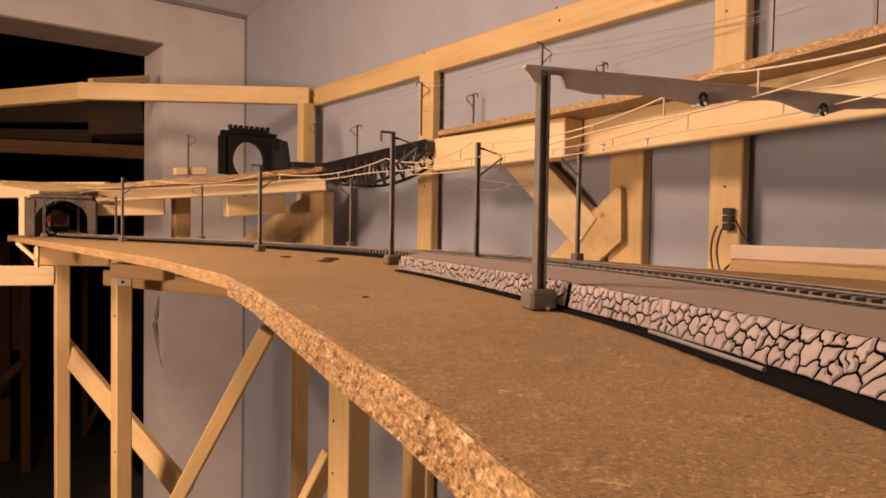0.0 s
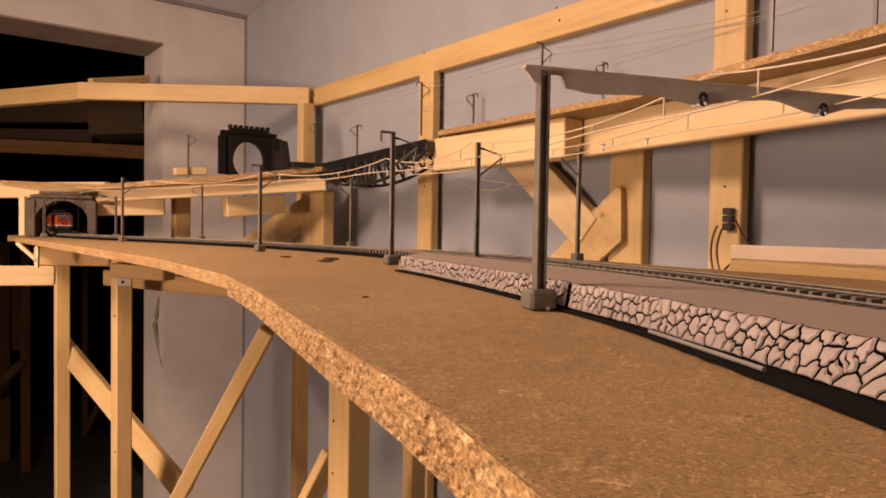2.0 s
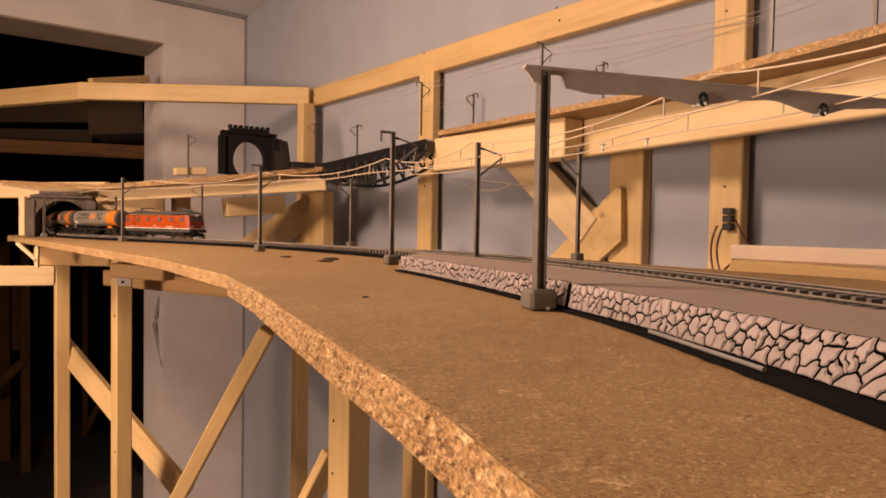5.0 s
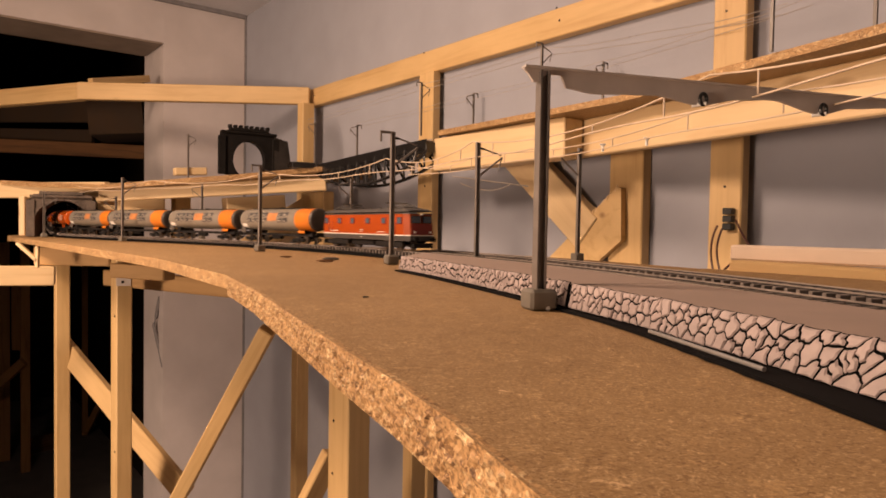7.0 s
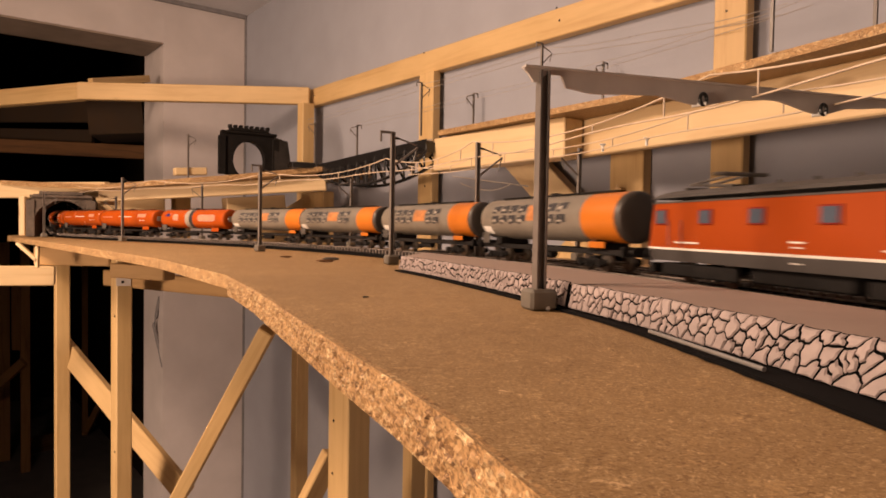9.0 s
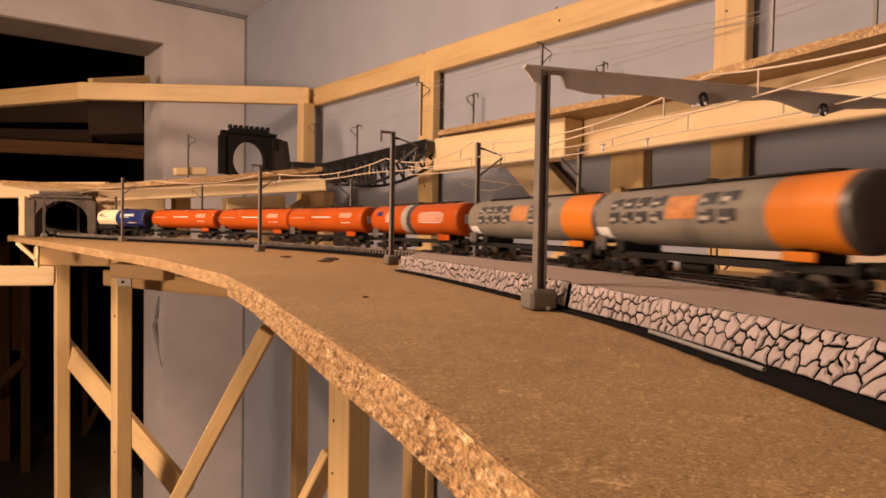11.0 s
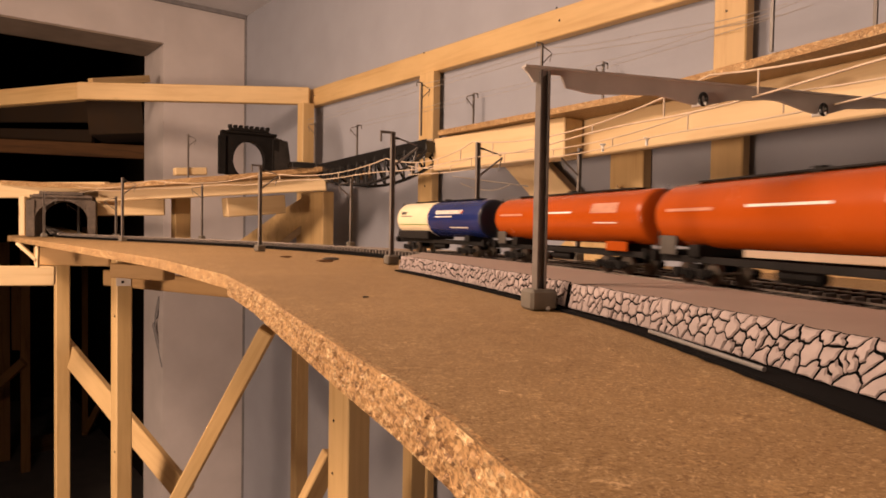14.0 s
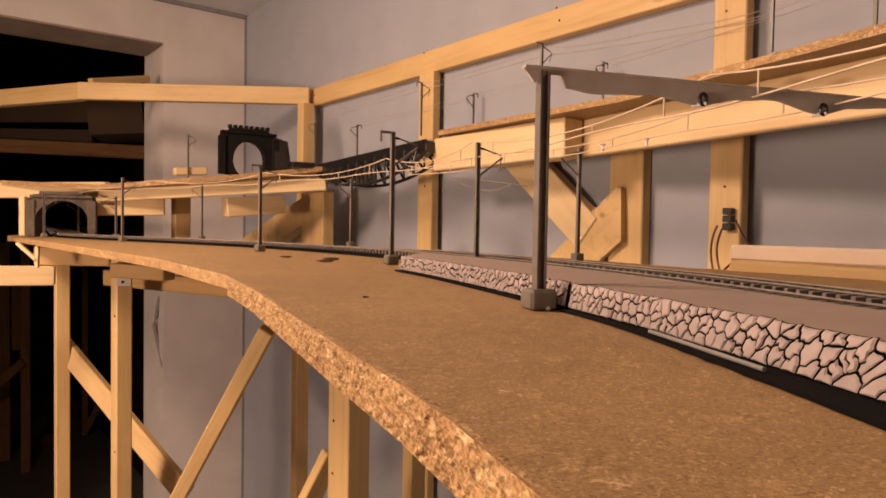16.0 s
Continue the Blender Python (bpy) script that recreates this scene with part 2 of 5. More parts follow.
def slab(name, x0, x1, y0, y1, z0, z1, material, label, kind="structure"):
    ob = finish(name, boxed(x0, x1, y0, y1, z0, z1), material)
    ob.matrix_world = ROOM
    return tagged(ob, label, "wall" if name.startswith("wall") else name.split("_")[0], "", kind)


slab("floor", -5.4, 4.4, -0.3, 4.6, -0.12, 0.0, M_FLOOR, "grey screed floor of the hobby room")
slab("ceiling", -5.4, 0.0, -0.3, 4.6, CEIL, CEIL + 0.15, M_CEIL, "plain white plaster ceiling")
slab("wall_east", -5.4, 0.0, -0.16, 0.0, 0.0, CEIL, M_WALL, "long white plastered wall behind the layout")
slab("wall_south", -5.4, -5.25, 0.0, 4.45, 0.0, CEIL, M_WALL, "white plastered end wall")
slab("wall_west", -5.25, 0.0, 4.3, 4.45, 0.0, CEIL, M_WALL, "white plastered side wall")
# the wall with the doorway: a pier by the corner, a lintel, a far pier
JAMB, HEAD, THICK = 0.267, 2.05, 0.225
slab("wall_north", 0.0, THICK, 0.0, JAMB, 0.0, CEIL, M_WALL_LIT, "white plastered wall beside the open doorway")
slab("wall_north_lintel", 0.0, THICK, JAMB, 1.5, HEAD, CEIL, M_WALL_LIT, "white plastered lintel over the doorway")
slab("wall_north_far", 0.0, THICK, 1.5, 4.45, 0.0, CEIL, M_WALL, "white plastered wall beyond the doorway")
slab("trim_door_head", 0.004, THICK - 0.022, JAMB + 0.004, 1.496, HEAD - 0.005, HEAD + 0.002, M_LINING, "grey-brown lining under the doorway head")
slab("trim_corner", -0.006, 0.0, 0.0, 0.006, 0.0, CEIL, M_SEAM, "grey sealant line in the wall corner")
slab("trim_ceiling", -0.012, 0.0, 0.006, JAMB + 0.6, CEIL - 0.012, CEIL, M_SEAM, "grey sealant line under the ceiling")
# the unlit room behind; its darkness is put into the wall colour
slab("wall_back_east", THICK, 4.4, -0.3, -0.15, 0.0, 2.6, M_STORE_WALL, "boarded wall of the store room, its darkness put into the colour")
slab("wall_back_north", 4.25, 4.4, -0.15, 4.6, 0.0, 2.6, M_STORE_WALL, "boarded end wall of the store room, its darkness put into the colour")
slab("wall_back_west", THICK, 4.25, 4.45, 4.6, 0.0, 2.6, M_STORE_WALL, "boarded wall of the store room, its darkness put into the colour")
slab("ceiling_back", THICK, 4.4, -0.3, 4.6, 2.6, 2.7, M_STORE_WALL, "boarded ceiling of the store room, its darkness put into the colour")

# ---- the track's line ----
def heading(s):
    q = min(max(s, 0.0), 1.35)
    h = 0.3223 + 0.3696 * q + 1.8588 * q * q / 2 - 2.0977 * q ** 3 / 3
    if s < 0:
        h += 0.3696 * max(s, -0.5)
    if s > 1.35:
        h += (0.3696 + 1.8588 * 1.35 - 2.0977 * 1.35 ** 2) * (min(s, 1.62) - 1.35)
    return h


LINE_0, LINE_STEP = -3.2, 0.005
_line = {}
_p = [0.1139, 0.3707]
for _i in range(640, 1560):
    _line[_i] = tuple(_p)
    _h = heading(LINE_0 + (_i + 0.5) * LINE_STEP)
    _p = [_p[0] - math.sin(_h) * LINE_STEP, _p[1] + math.cos(_h) * LINE_STEP]
_p = [0.1139, 0.3707]
for _i in range(640, -1, -1):
    _line[_i] = tuple(_p)
    _h = heading(LINE_0 + (_i - 0.5) * LINE_STEP)
    _p = [_p[0] + math.sin(_h) * LINE_STEP, _p[1] - math.cos(_h) * LINE_STEP]


def track(s, off=0.0, z=0.0):
    """The point s along the line, off to its far side (the side of the long wall), z over the board."""
    q = min(max((s - LINE_0) / LINE_STEP, 0), 1558)
    i = int(q)
    f = q - i
    h = heading(s)
    x = _line[i][0] * (1 - f) + _line[i + 1][0] * f
    y = _line[i][1] * (1 - f) + _line[i + 1][1] * f
    return Vector((x + off * math.cos(h), y + off * math.sin(h), B + z))


def on_track(s, off=0.0, z=0.0):
    """A frame there: x along the line towards the camera's end, y to the far side... z up."""
    p = track(s, off, z)
    h = heading(s)
    x = Vector((math.sin(h), -math.cos(h), 0))
    y = Vector((math.cos(h), math.sin(h), 0))
    return Matrix.Translation(p) @ Matrix((x, y, (0, 0, 1))).transposed().to_4x4()


def bend(s):
    """How far the rails draw in towards the platform along its length."""
    u = min(1.0, max(0.0, (0.03 - s) / 0.2))
    return -0.009 * u * u * (3 - 2 * u)


RAIL = 0.008     # rail head over the board

# ---- lower level: boards ----
def steps(a, b, n):
    return [a + (b - a) * i / n for i in range(n + 1)]


front = [(-0.1345, 0.4200), (-0.0945, 0.3360), (-0.0628, 0.2620), (-0.0280, 0.1813), (-0.0098, 0.1408), (0.0018, 0.1119), (0.0090, 0.0900), (0.03, 0.028), (0.075, -0.12), (0.10, -0.3), (0.10, -2.9)]
back = [(0.62, -2.9), (0.72, -0.3), (0.60, 0.0), (0.45, 0.27), (0.36, 0.43), (0.235, 0.60)]
ob = finish("baseboard", prism(bmesh.new(), front[::-1] + back[::-1], B - 0.0118, B, 0, 1), [M_CHIP, M_CHIP_EDGE])
MAIN_BOARD = ob
tagged(ob, "raw chipboard baseboard sheet with a rough sawn edge", "board")
front2 = [(-0.1345, 0.4215), (-0.140, 0.436), (-0.260, 0.618), (-0.466, 0.874, 1.450), (-0.615, 1.054, 1.450), (-0.778, 1.252, 1.450), (-0.931, 1.441, 1.450), (-0.97, 1.50)]
back2 = [(0.2345, 0.602), (0.155, 0.77), (0.04, 0.92), (-0.155, 1.13), (-0.33, 1.29), (-0.52, 1.43), (-0.66, 1.54), (-0.74, 1.66)]
ob = finish("baseboard", prism(bmesh.new(), [q[:2] for q in front2] + back2[::-1], B - 0.0095, B - 0.0006, 0, 1), [M_CHIP, M_CHIP_EDGE])
STRIP_BOARD = ob
tagged(ob, "narrow chipboard baseboard strip carrying the curved track", "board")
ob = finish("baseboard", prism(bmesh.new(), [(-0.745, 1.664), (-0.975, 1.504)] + [tuple(track(s, -0.08)[:2]) for s in (1.7, 2.5, 4.5)] + [tuple(track(s, 0.08)[:2]) for s in (4.5, 2.5, 1.75)], B - 0.0135, B - 0.0006, 0, 1), [M_CHIP, M_CHIP_EDGE])
tagged(ob, "chipboard baseboard strip leading into the store room", "board")

def sawn_edge(parent, line, z0, z1, step, rough, seed):
    """The crumbled chips of a sawn board edge: a rough skin a little proud of the cut."""
    pts = []
    for a, b in zip(line, line[1:]):
        n = max(1, int(math.hypot(b[0] - a[0], b[1] - a[1]) / step))
        pts += [(a[0] + (b[0] - a[0]) * i / n, a[1] + (b[1] - a[1]) * i / n) for i in range(n)]
    pts.append(line[-1][:2])
    h = z1 - z0
    levels = [(0.0005, z0 - 0.0001, 0.2), (-0.0003, z0 + 0.02 * h, 0.6)] + [(-0.0005, z0 + h * k / 9, 1.0) for k in range(1, 9)] + [(-0.0002, z1 - 0.0004, 0.8), (0.0006, z1 + 0.00005, 0.25), (0.0016, z1 + 0.0001, 0.1)]
    bm, rows = bmesh.new(), []
    for i, p in enumerate(pts):
        q0, q1 = pts[max(0, i - 1)], pts[min(len(pts) - 1, i + 1)]
        d = Vector((q1[0] - q0[0], q1[1] - q0[1], 0)).normalized()
        inward = Vector((-d.y, d.x, 0))
        row = []
        for o, z, k in levels:
            c = Vector((p[0], p[1], z * 1.8)) * 420 + Vector((seed, 0, 0))
            chip = noise.cell(c) * 0.5 + noise.noise(c * 1.7) * 0.6 - 0.35 * max(0.0, noise.noise(c * 0.35))
            row.append(bm.verts.new(Vector((p[0], p[1], z + (0.00012 * chip if k > 0.15 else 0))) + inward * (o + k * rough * (0.3 - chip))))
        rows.append(row)
    for a, b in zip(rows, rows[1:]):
        for k in range(len(levels) - 1):
            bm.faces.new((a[k], b[k], b[k + 1], a[k + 1]))
    bmesh.ops.recalc_face_normals(bm, faces=bm.faces)
    return part("sawn_edge", bm, M_CHIP_EDGE, parent, "rough crumbled sawn edge")


sawn_edge(MAIN_BOARD, front[:9], B - 0.0118, B, 0.0011, 0.0009, 3.0)
sawn_edge(STRIP_BOARD, front2[:1:-1], B - 0.0095, B - 0.0006, 0.003, 0.0007, 9.0)

# ---- tracks ----
def ribbon(bm, s0, s1, o0, o1, z0, z1, n, index=0):
    ps = steps(s0, s1, n)
    rows = [[bm.verts.new(track(s, o + bend(s), z)) for o, z in ((o0, z0), (o1, z0), (o1, z1), (o0, z1))] for s in ps]
    for a, b in zip(rows, rows[1:]):
        for k in range(4):
            f = bm.faces.new((a[k], b[k], b[(k + 1) % 4], a[(k + 1) % 4]))
            f.material_index = index
    bm.faces.new(rows[0]), bm.faces.new(rows[-1][::-1])
    bmesh.ops.recalc_face_normals(bm, faces=bm.faces)
    return bm


def railway(label, s0, s1, off, sleepers):
    top = thing("railway_track", Matrix(), label, "track")
    n = int((s1 - s0) / 0.02)
    part("underlay", ribbon(bmesh.new(), s0, s1, off - 0.021, off + 0.021, 0.0, 0.0034, n), M_BED, top, "black track underlay")
    for side in (-1, 1):
        o = off + side * 0.00825
        bm = ribbon(bmesh.new(), s0, s1, o - 0.0011, o + 0.0011, 0.0055, 0.0060, n)
        ribbon(bm, s0, s1, o - 0.0004, o + 0.0004, 0.0060, 0.0074, n)
        ribbon(bm, s0, s1, o - 0.0007, o + 0.0007, 0.0074, RAIL, n, 1)
        part("rail", bm, [M_RAIL_WEB, M_RAIL], top, "bright nickel-silver rail")
    me = bpy.data.meshes.new("sleeper")
    bm = boxed(-0.00125, 0.00125, -0.0148, 0.0148, 0, 0.0036, 0.0003)
    bm.to_mesh(me), bm.free()
    me.materials.append(M_SLEEPER)
    for i in range(sleepers):
        ob = new("sleeper", me)
        ob.parent = top
        at = s0 + 0.004 + (s1 - s0 - 0.008) * i / (sleepers - 1)
        ob.matrix_local = on_track(at, off + bend(at), 0.0033)
    return top


railway("single line of dark-sleepered model track on black underlay", -0.62, 1.62, 0.0, 296)
railway("second line of dark-sleepered model track beside it", -0.62, 0.40, 0.046, 134)
railway("model track running on along the board", -2.9, -0.625, 0.0, 60)
railway("model track running on into the store room", 1.625, 4.45, 0.0, 60)

# ---- catenary masts ----
def mast_mesh(h, slim=False):
    bm = bmesh.new()
    w, d, t = (0.0015, 0.0016, 0.0005) if slim else (0.0017, 0.0018, 0.0006)
    box(bm, -w, w, -d, -d + t, 0, h), box(bm, -w, w, d - t, d, 0, h), box(bm, -t / 2, t / 2, -d + t, d - t, 0, h)
    return bm


def arm_mesh(h, reach):
    bm = bmesh.new()
    tube(bm, (0, 0, h - 0.030), (0, reach, h - 0.012), 0.0009), tube(bm, (0, 0, h - 0.004), (0, reach * 0.95, h - 0.010), 0.0007)
    tube(bm, (0, reach, h - 0.012), (0, reach - 0.004, h - 0.024), 0.0005)
    return bm


def hook_mesh(h):
    bm = bmesh.new()
    box(bm, -0.0008, 0.0008, -0.012, 0.001, h - 0.0018, h + 0.0002), box(bm, -0.0007, 0.0007, -0.012, -0.0106, h - 0.009, h - 0.0018)
    return bm


def mast(place, yaw, h, reach, hook=False, slim=False, label="grey plastic catenary mast with a bracket arm"):
    top = thing("catenary_mast", Matrix.Translation(place) @ Matrix.Rotation(yaw, 4, "Z"), label, "mast", "catenary masts")
    part("post", mast_mesh(h, slim), M_MAST, top)
    if not slim:
        part("foot", boxed(-0.0052, 0.0052, -0.0055, 0.0055, 0, 0.0082, 0.0012), M_FOOT, top, "square grey foot")
    part("arm", arm_mesh(h, reach), M_MAST, top)
    if hook:
        part("hook", hook_mesh(h), M_MAST, top)
    tip = bmesh.new()
    tube(tip, (0, 0.001, h - 0.005), (0, 0.006, h - 0.0055), 0.0012, 0.0009)
    part("insulator", tip, M_BLACK, top, "small black insulator")
    return top


for p, s, h, hook in (((-0.045, 0.586, 1.450), 0.30, 0.115, True), ((-0.226, 0.829, 1.450), 0.62, 0.106, True), ((-0.558, 1.170, 1.450), 1.05, 0.111, False), ((-0.811, 1.366, 1.450), 1.40, 0.092, False)):
    mast(p, heading(s) - math.pi / 2, h, 0.024, hook)
for p, s, h in (((-0.148, 1.077, 1.450), 0.60, 0.108), ((0.029, 0.585, 1.450), 0.22, 0.107), ((0.142, 0.710, 1.450), 0.28, 0.119), ((-0.501, 1.396, 1.450), 0.95, 0.115), ((-0.691, 1.420, 1.455), 1.2, 0.088), ((-0.814, 1.500, 1.458), 1.35, 0.084)):
    p = (p[0], p[1], B)
    mast(p, heading(s) + (-math.pi / 2 if s == 0.22 else math.pi / 2), h, 0.024, False)

# the tower mast with the scalloped gantry beam
p = (0.039, 0.271, 1.450)
tower = thing("gantry_mast", Matrix.Translation(p) @ Matrix.Rotation(heading(-0.06) - math.pi / 2, 4, "Z"), "grey tower mast carrying a scalloped gantry beam", "mast")
bm = bmesh.new()
for a, b, c, d in ((-0.0024, 0.0024, -0.0021, -0.0013), (-0.0024, 0.0024, 0.0013, 0.0021), (-0.0005, 0.0005, -0.0013, 0.0013)):
    box(bm, a, b, c, d, 0.008, 0.0955)
part("post", bm, M_MAST, tower)
part("foot", boxed(-0.0058, 0.0058, -0.0058, 0.0058, 0, 0.0085, 0.0012), M_FOOT, tower, "square grey foot")
bm = bmesh.new()
prof = [(-0.0085, 0.0010), (-0.0035, 0.0062), (0.0015, 0.0022), (0.0082, 0.0022), (0.0085, 0.0070), (0.0225, 0.0086), (0.039, 0.0078), (0.052, 0.0073), (0.0735, 0.0100), (0.096, 0.0062), (0.112, 0.0052), (0.140, 0.0099), (0.160, 0.0060), (0.182, 0.0045), (0.205, 0.0090), (0.235, 0.0045)]
rows = []
for i in range(121):
    y = -0.0085 + 0.2435 * i / 120
    k = max(j for j in range(len(prof)) if prof[j][0] <= y + 1e-9)
    (ya, ta), (yb, tb) = prof[k], prof[min(k + 1, len(prof) - 1)]
    u = 0 if yb == ya else (y - ya) / (yb - ya)
    u = u * u * (3 - 2 * u)
    zt = 0.0968 + 0.0045 * max(0, y)
    rows.append([bm.verts.new((x, y, z)) for x, z in ((-0.0007, zt), (0.0007, zt), (0.0007, zt - ta - (tb - ta) * u), (-0.0007, zt - ta - (tb - ta) * u))])
for a, b in zip(rows, rows[1:]):
    for k in range(4):
        bm.faces.new((a[k], a[(k + 1) % 4], b[(k + 1) % 4], b[k]))
bm.faces.new(rows[0]), bm.faces.new(rows[-1])
box(bm, -0.0022, 0.0022, -0.0085, 0.235, 0.0964, 0.0972)
bmesh.ops.recalc_face_normals(bm, faces=bm.faces)
part("gantry_beam", bm, M_BEAM, tower, "light grey scalloped beam")
for y in (0.0745, 0.140):
    ring = bmesh.new()
    for k in range(12):
        a0, a1 = k * math.tau / 12, (k + 1) * math.tau / 12
        tube(ring, (0.0022, y + 0.0017 * math.cos(a0), 0.0895 + 0.0024 * math.sin(a0)), (0.0022, y + 0.0017 * math.cos(a1), 0.0895 + 0.0024 * math.sin(a1)), 0.0008)
    part("insulator", ring, M_BLACK, tower, "black ring insulator under the beam")
    clip = bmesh.new()
    tube(clip, (-0.0015, y - 0.003, 0.0872), (0.0030, y + 0.001, 0.0876), 0.0009)
    part("clip", clip, M_CLIP, tower, "white wire clip")

# ---- overhead wire ----
def catenary(label, supports, off, contact, high, low, material, r=0.00035, drops=4, wob=0.0):
    top = thing("overhead_wire", Matrix(), label, "wire")
    ca, cb = bmesh.new(), bmesh.new()
    pa, pb = [], []
    hang = []
    for a, b in zip(supports, supports[1:]):
        for i in range(12):
            u = i / 12
            s = a + (b - a) * u
            o = off + wob * math.sin(s * 9)
            pa.append(track(s, o, contact + 0.0012 * math.sin(s * 31)))
            pb.append(track(s, o, low + (high - low) * (2 * u - 1) ** 2))
        for i in range(drops):
            u = (i + 0.5) / drops
            s = a + (b - a) * u
            hang.append((s, low + (high - low) * (2 * u - 1) ** 2))
    part("contact_wire", run(ca, pa, r), material, top)
    part("carrier_wire", run(cb, pb, r), material, top)
    for s, z in hang:
        d = bmesh.new()
        o = off + wob * math.sin(s * 9)
        tube(d, track(s, o, contact), track(s, o, z), r, seg=5)
        part("dropper", d, material, top)
    return top


catenary("pale bronze overhead wire with droppers over the running line", [-0.55, -0.30, -0.045, 0.24, 0.42, 0.72, 1.05, 1.38], 0.0, 0.0935, 0.1085, 0.0985, M_WIRE, 0.00055)
catenary("pale bronze overhead wire over the second line", [-0.55, -0.28, -0.01, 0.30, 0.46], 0.046, 0.0935, 0.108, 0.0985, M_WIRE, 0.0005)

# ---- platform ----
def clip_cell(seed, others, rect):
    poly = rect
    for q in others:
        mx, my = (seed[0] + q[0]) / 2, (seed[1] + q[1]) / 2
        dx, dy = q[0] - seed[0], q[1] - seed[1]
        out = []
        for a, b in zip(poly, poly[1:] + poly[:1]):
            da, db = (a[0] - mx) * dx + (a[1] - my) * dy, (b[0] - mx) * dx + (b[1] - my) * dy
            if da <= 0:
                out.append(a)
            if da * db < 0:
                u = da / (da - db)
                out.append((a[0] + (b[0] - a[0]) * u, a[1] + (b[1] - a[1]) * u))
        poly = out
        if len(poly) < 3:
            return []
    return poly


def foot(s):
    """How far the platform's front leans out at its foot towards the loose end."""
    return 0.0065 * min(1.4, max(0.0, (-0.14 - s) / 0.10))


def platform(s0, s1, cut0, cut1, label, size, seed, lip, joint):
    """s0 nearer the camera's end; cut: how far the back edge reaches past the front edge."""
    rnd = random.Random(seed)
    top = thing("station_platform", Matrix(), label, "platform", "station platforms")
    h = 0.0107
    n = max(8, int((s1 - s0) / 0.006))
    bm = bmesh.new()
    rows = []
    for i in range(n + 1):
        u = i / n
        sf, sb = s0 + (s1 - s0) * u, s0 - cut0 + (s1 + cut1 - s0 + cut0) * u
        rows.append([bm.verts.new(p) for p in (track(sf, -0.0925 - foot(sf), 0.0016), track(sb, -0.038, 0.0016), track(sb, -0.038, h), track(sf, -0.0905, h))])
    for a, b in zip(rows, rows[1:]):
        for k in range(4):
            f = bm.faces.new((a[k], b[k], b[(k + 1) % 4], a[(k + 1) % 4]))
            f.material_index = 1 if k == 3 else 0
    for q in (rows[0], rows[-1]):
        bm.faces.new(q).material_index = 1
    bmesh.ops.recalc_face_normals(bm, faces=bm.faces)
    part("body", bm, [M_FOAM_TOP, M_INK], top, "beige foam body")
    # Black foot strip; the shadow below the stones is built into its width.
    bm = bmesh.new()
    rows = []
    for i in range(n + 1):
        sf = s0 + (s1 - s0) * i / n
        out = -0.0945 - lip * min(1.3, max(0.2, (-0.09 - sf) / 0.12)) - foot(sf) * 0.75 - 0.0008 * noise.noise(Vector((sf * 160, seed, 0)))
        rows.append([bm.verts.new(track(sf, o, z)) for o, z in ((out, 0.0002), (-0.04, 0.0002), (-0.04, 0.0012), (out, 0.0012))])
    for a, b in zip(rows, rows[1:]):
        for k in range(4):
            bm.faces.new((a[k], b[k], b[(k + 1) % 4], a[(k + 1) % 4]))
    for q in (rows[0], rows[-1]):
        bm.faces.new(q)
    bmesh.ops.recalc_face_normals(bm, faces=bm.faces)
    part("base_strip", bm, M_INK, top, "black strip under the stones with the foot's shadow put into it")
    # the stones of the front face
    L = s1 - s0
    cols, lines = int(L / size), 3
    seeds = [((i + 0.5 + rnd.uniform(-0.55, 0.55) + 0.5 * (j % 2)) * L / cols, (j + 0.5 + rnd.uniform(-0.48, 0.48)) * h / lines) for i in range(cols) for j in range(lines)]
    for i, sd in enumerate(seeds):
        top_z = h - rnd.uniform(0.0002, 0.0007)
        near = [q for q in seeds if q is not sd and abs(q[0] - sd[0]) < size * 3.2]
        cell = clip_cell(sd, near, [(max(0, sd[0] - 0.02), 0), (min(L, sd[0] + 0.02), 0), (min(L, sd[0] + 0.02), top_z), (max(0, sd[0] - 0.02), top_z)])
        if len(cell) < 3:
            continue
        cx, cy = sum(c[0] for c in cell) / len(cell), sum(c[1] for c in cell) / len(cell)
        wavy = []
        for p, q in zip(cell, cell[1:] + cell[:1]):
            u, v = (p, q) if p < q else (q, p)
            dx, dy = v[0] - u[0], v[1] - u[1]
            edge = abs(dy) < 1e-6 or abs(dx) < 1e-6
            wavy.append(p)
            for f in ((0.33, 0.67) if p < q else (0.67, 0.33)):
                k = 0 if edge else 0.34 * noise.noise(Vector((u[0] + dx * f, u[1] + dy * f, seed)) * 900)
                wavy.append((u[0] + dx * f - dy * k, u[1] + dy * f + dx * k))
        cell = wavy
        bm = bmesh.new()
        ring = []
        gap = rnd.uniform(0.6, 1.3) * joint
        bulge = rnd.uniform(0.0001, 0.0004)
        for inset, depth in ((gap, -0.0002), (gap * 1.3, 0.0004), (gap * 1.3 + 0.0004, 0.0006 + bulge)):
            vs = []
            for x, y in cell:
                dx, dy = x - cx, y - cy
                d = math.hypot(dx, dy) or 1
                k = max(0.15, 1 - inset * 1.15 / d)
                fx, fy = cx + dx * k, cy + dy * k
                sink = 0.0007 * max(0.0, fy / h - 0.86) / 0.14
                vs.append(bm.verts.new(track(s0 + fx, -0.0925 + 0.002 * fy / h - foot(s0 + fx) * (1 - fy / h) - depth + sink, 0.0014 + fy)))
            ring.append(vs)
        for a, b in zip(ring, ring[1:]):
            for k in range(len(a)):
                bm.faces.new((a[k], a[(k + 1) % len(a)], b[(k + 1) % len(a)], b[k])).material_index = 1 if a is ring[0] else 0
        bm.faces.new(ring[-1])
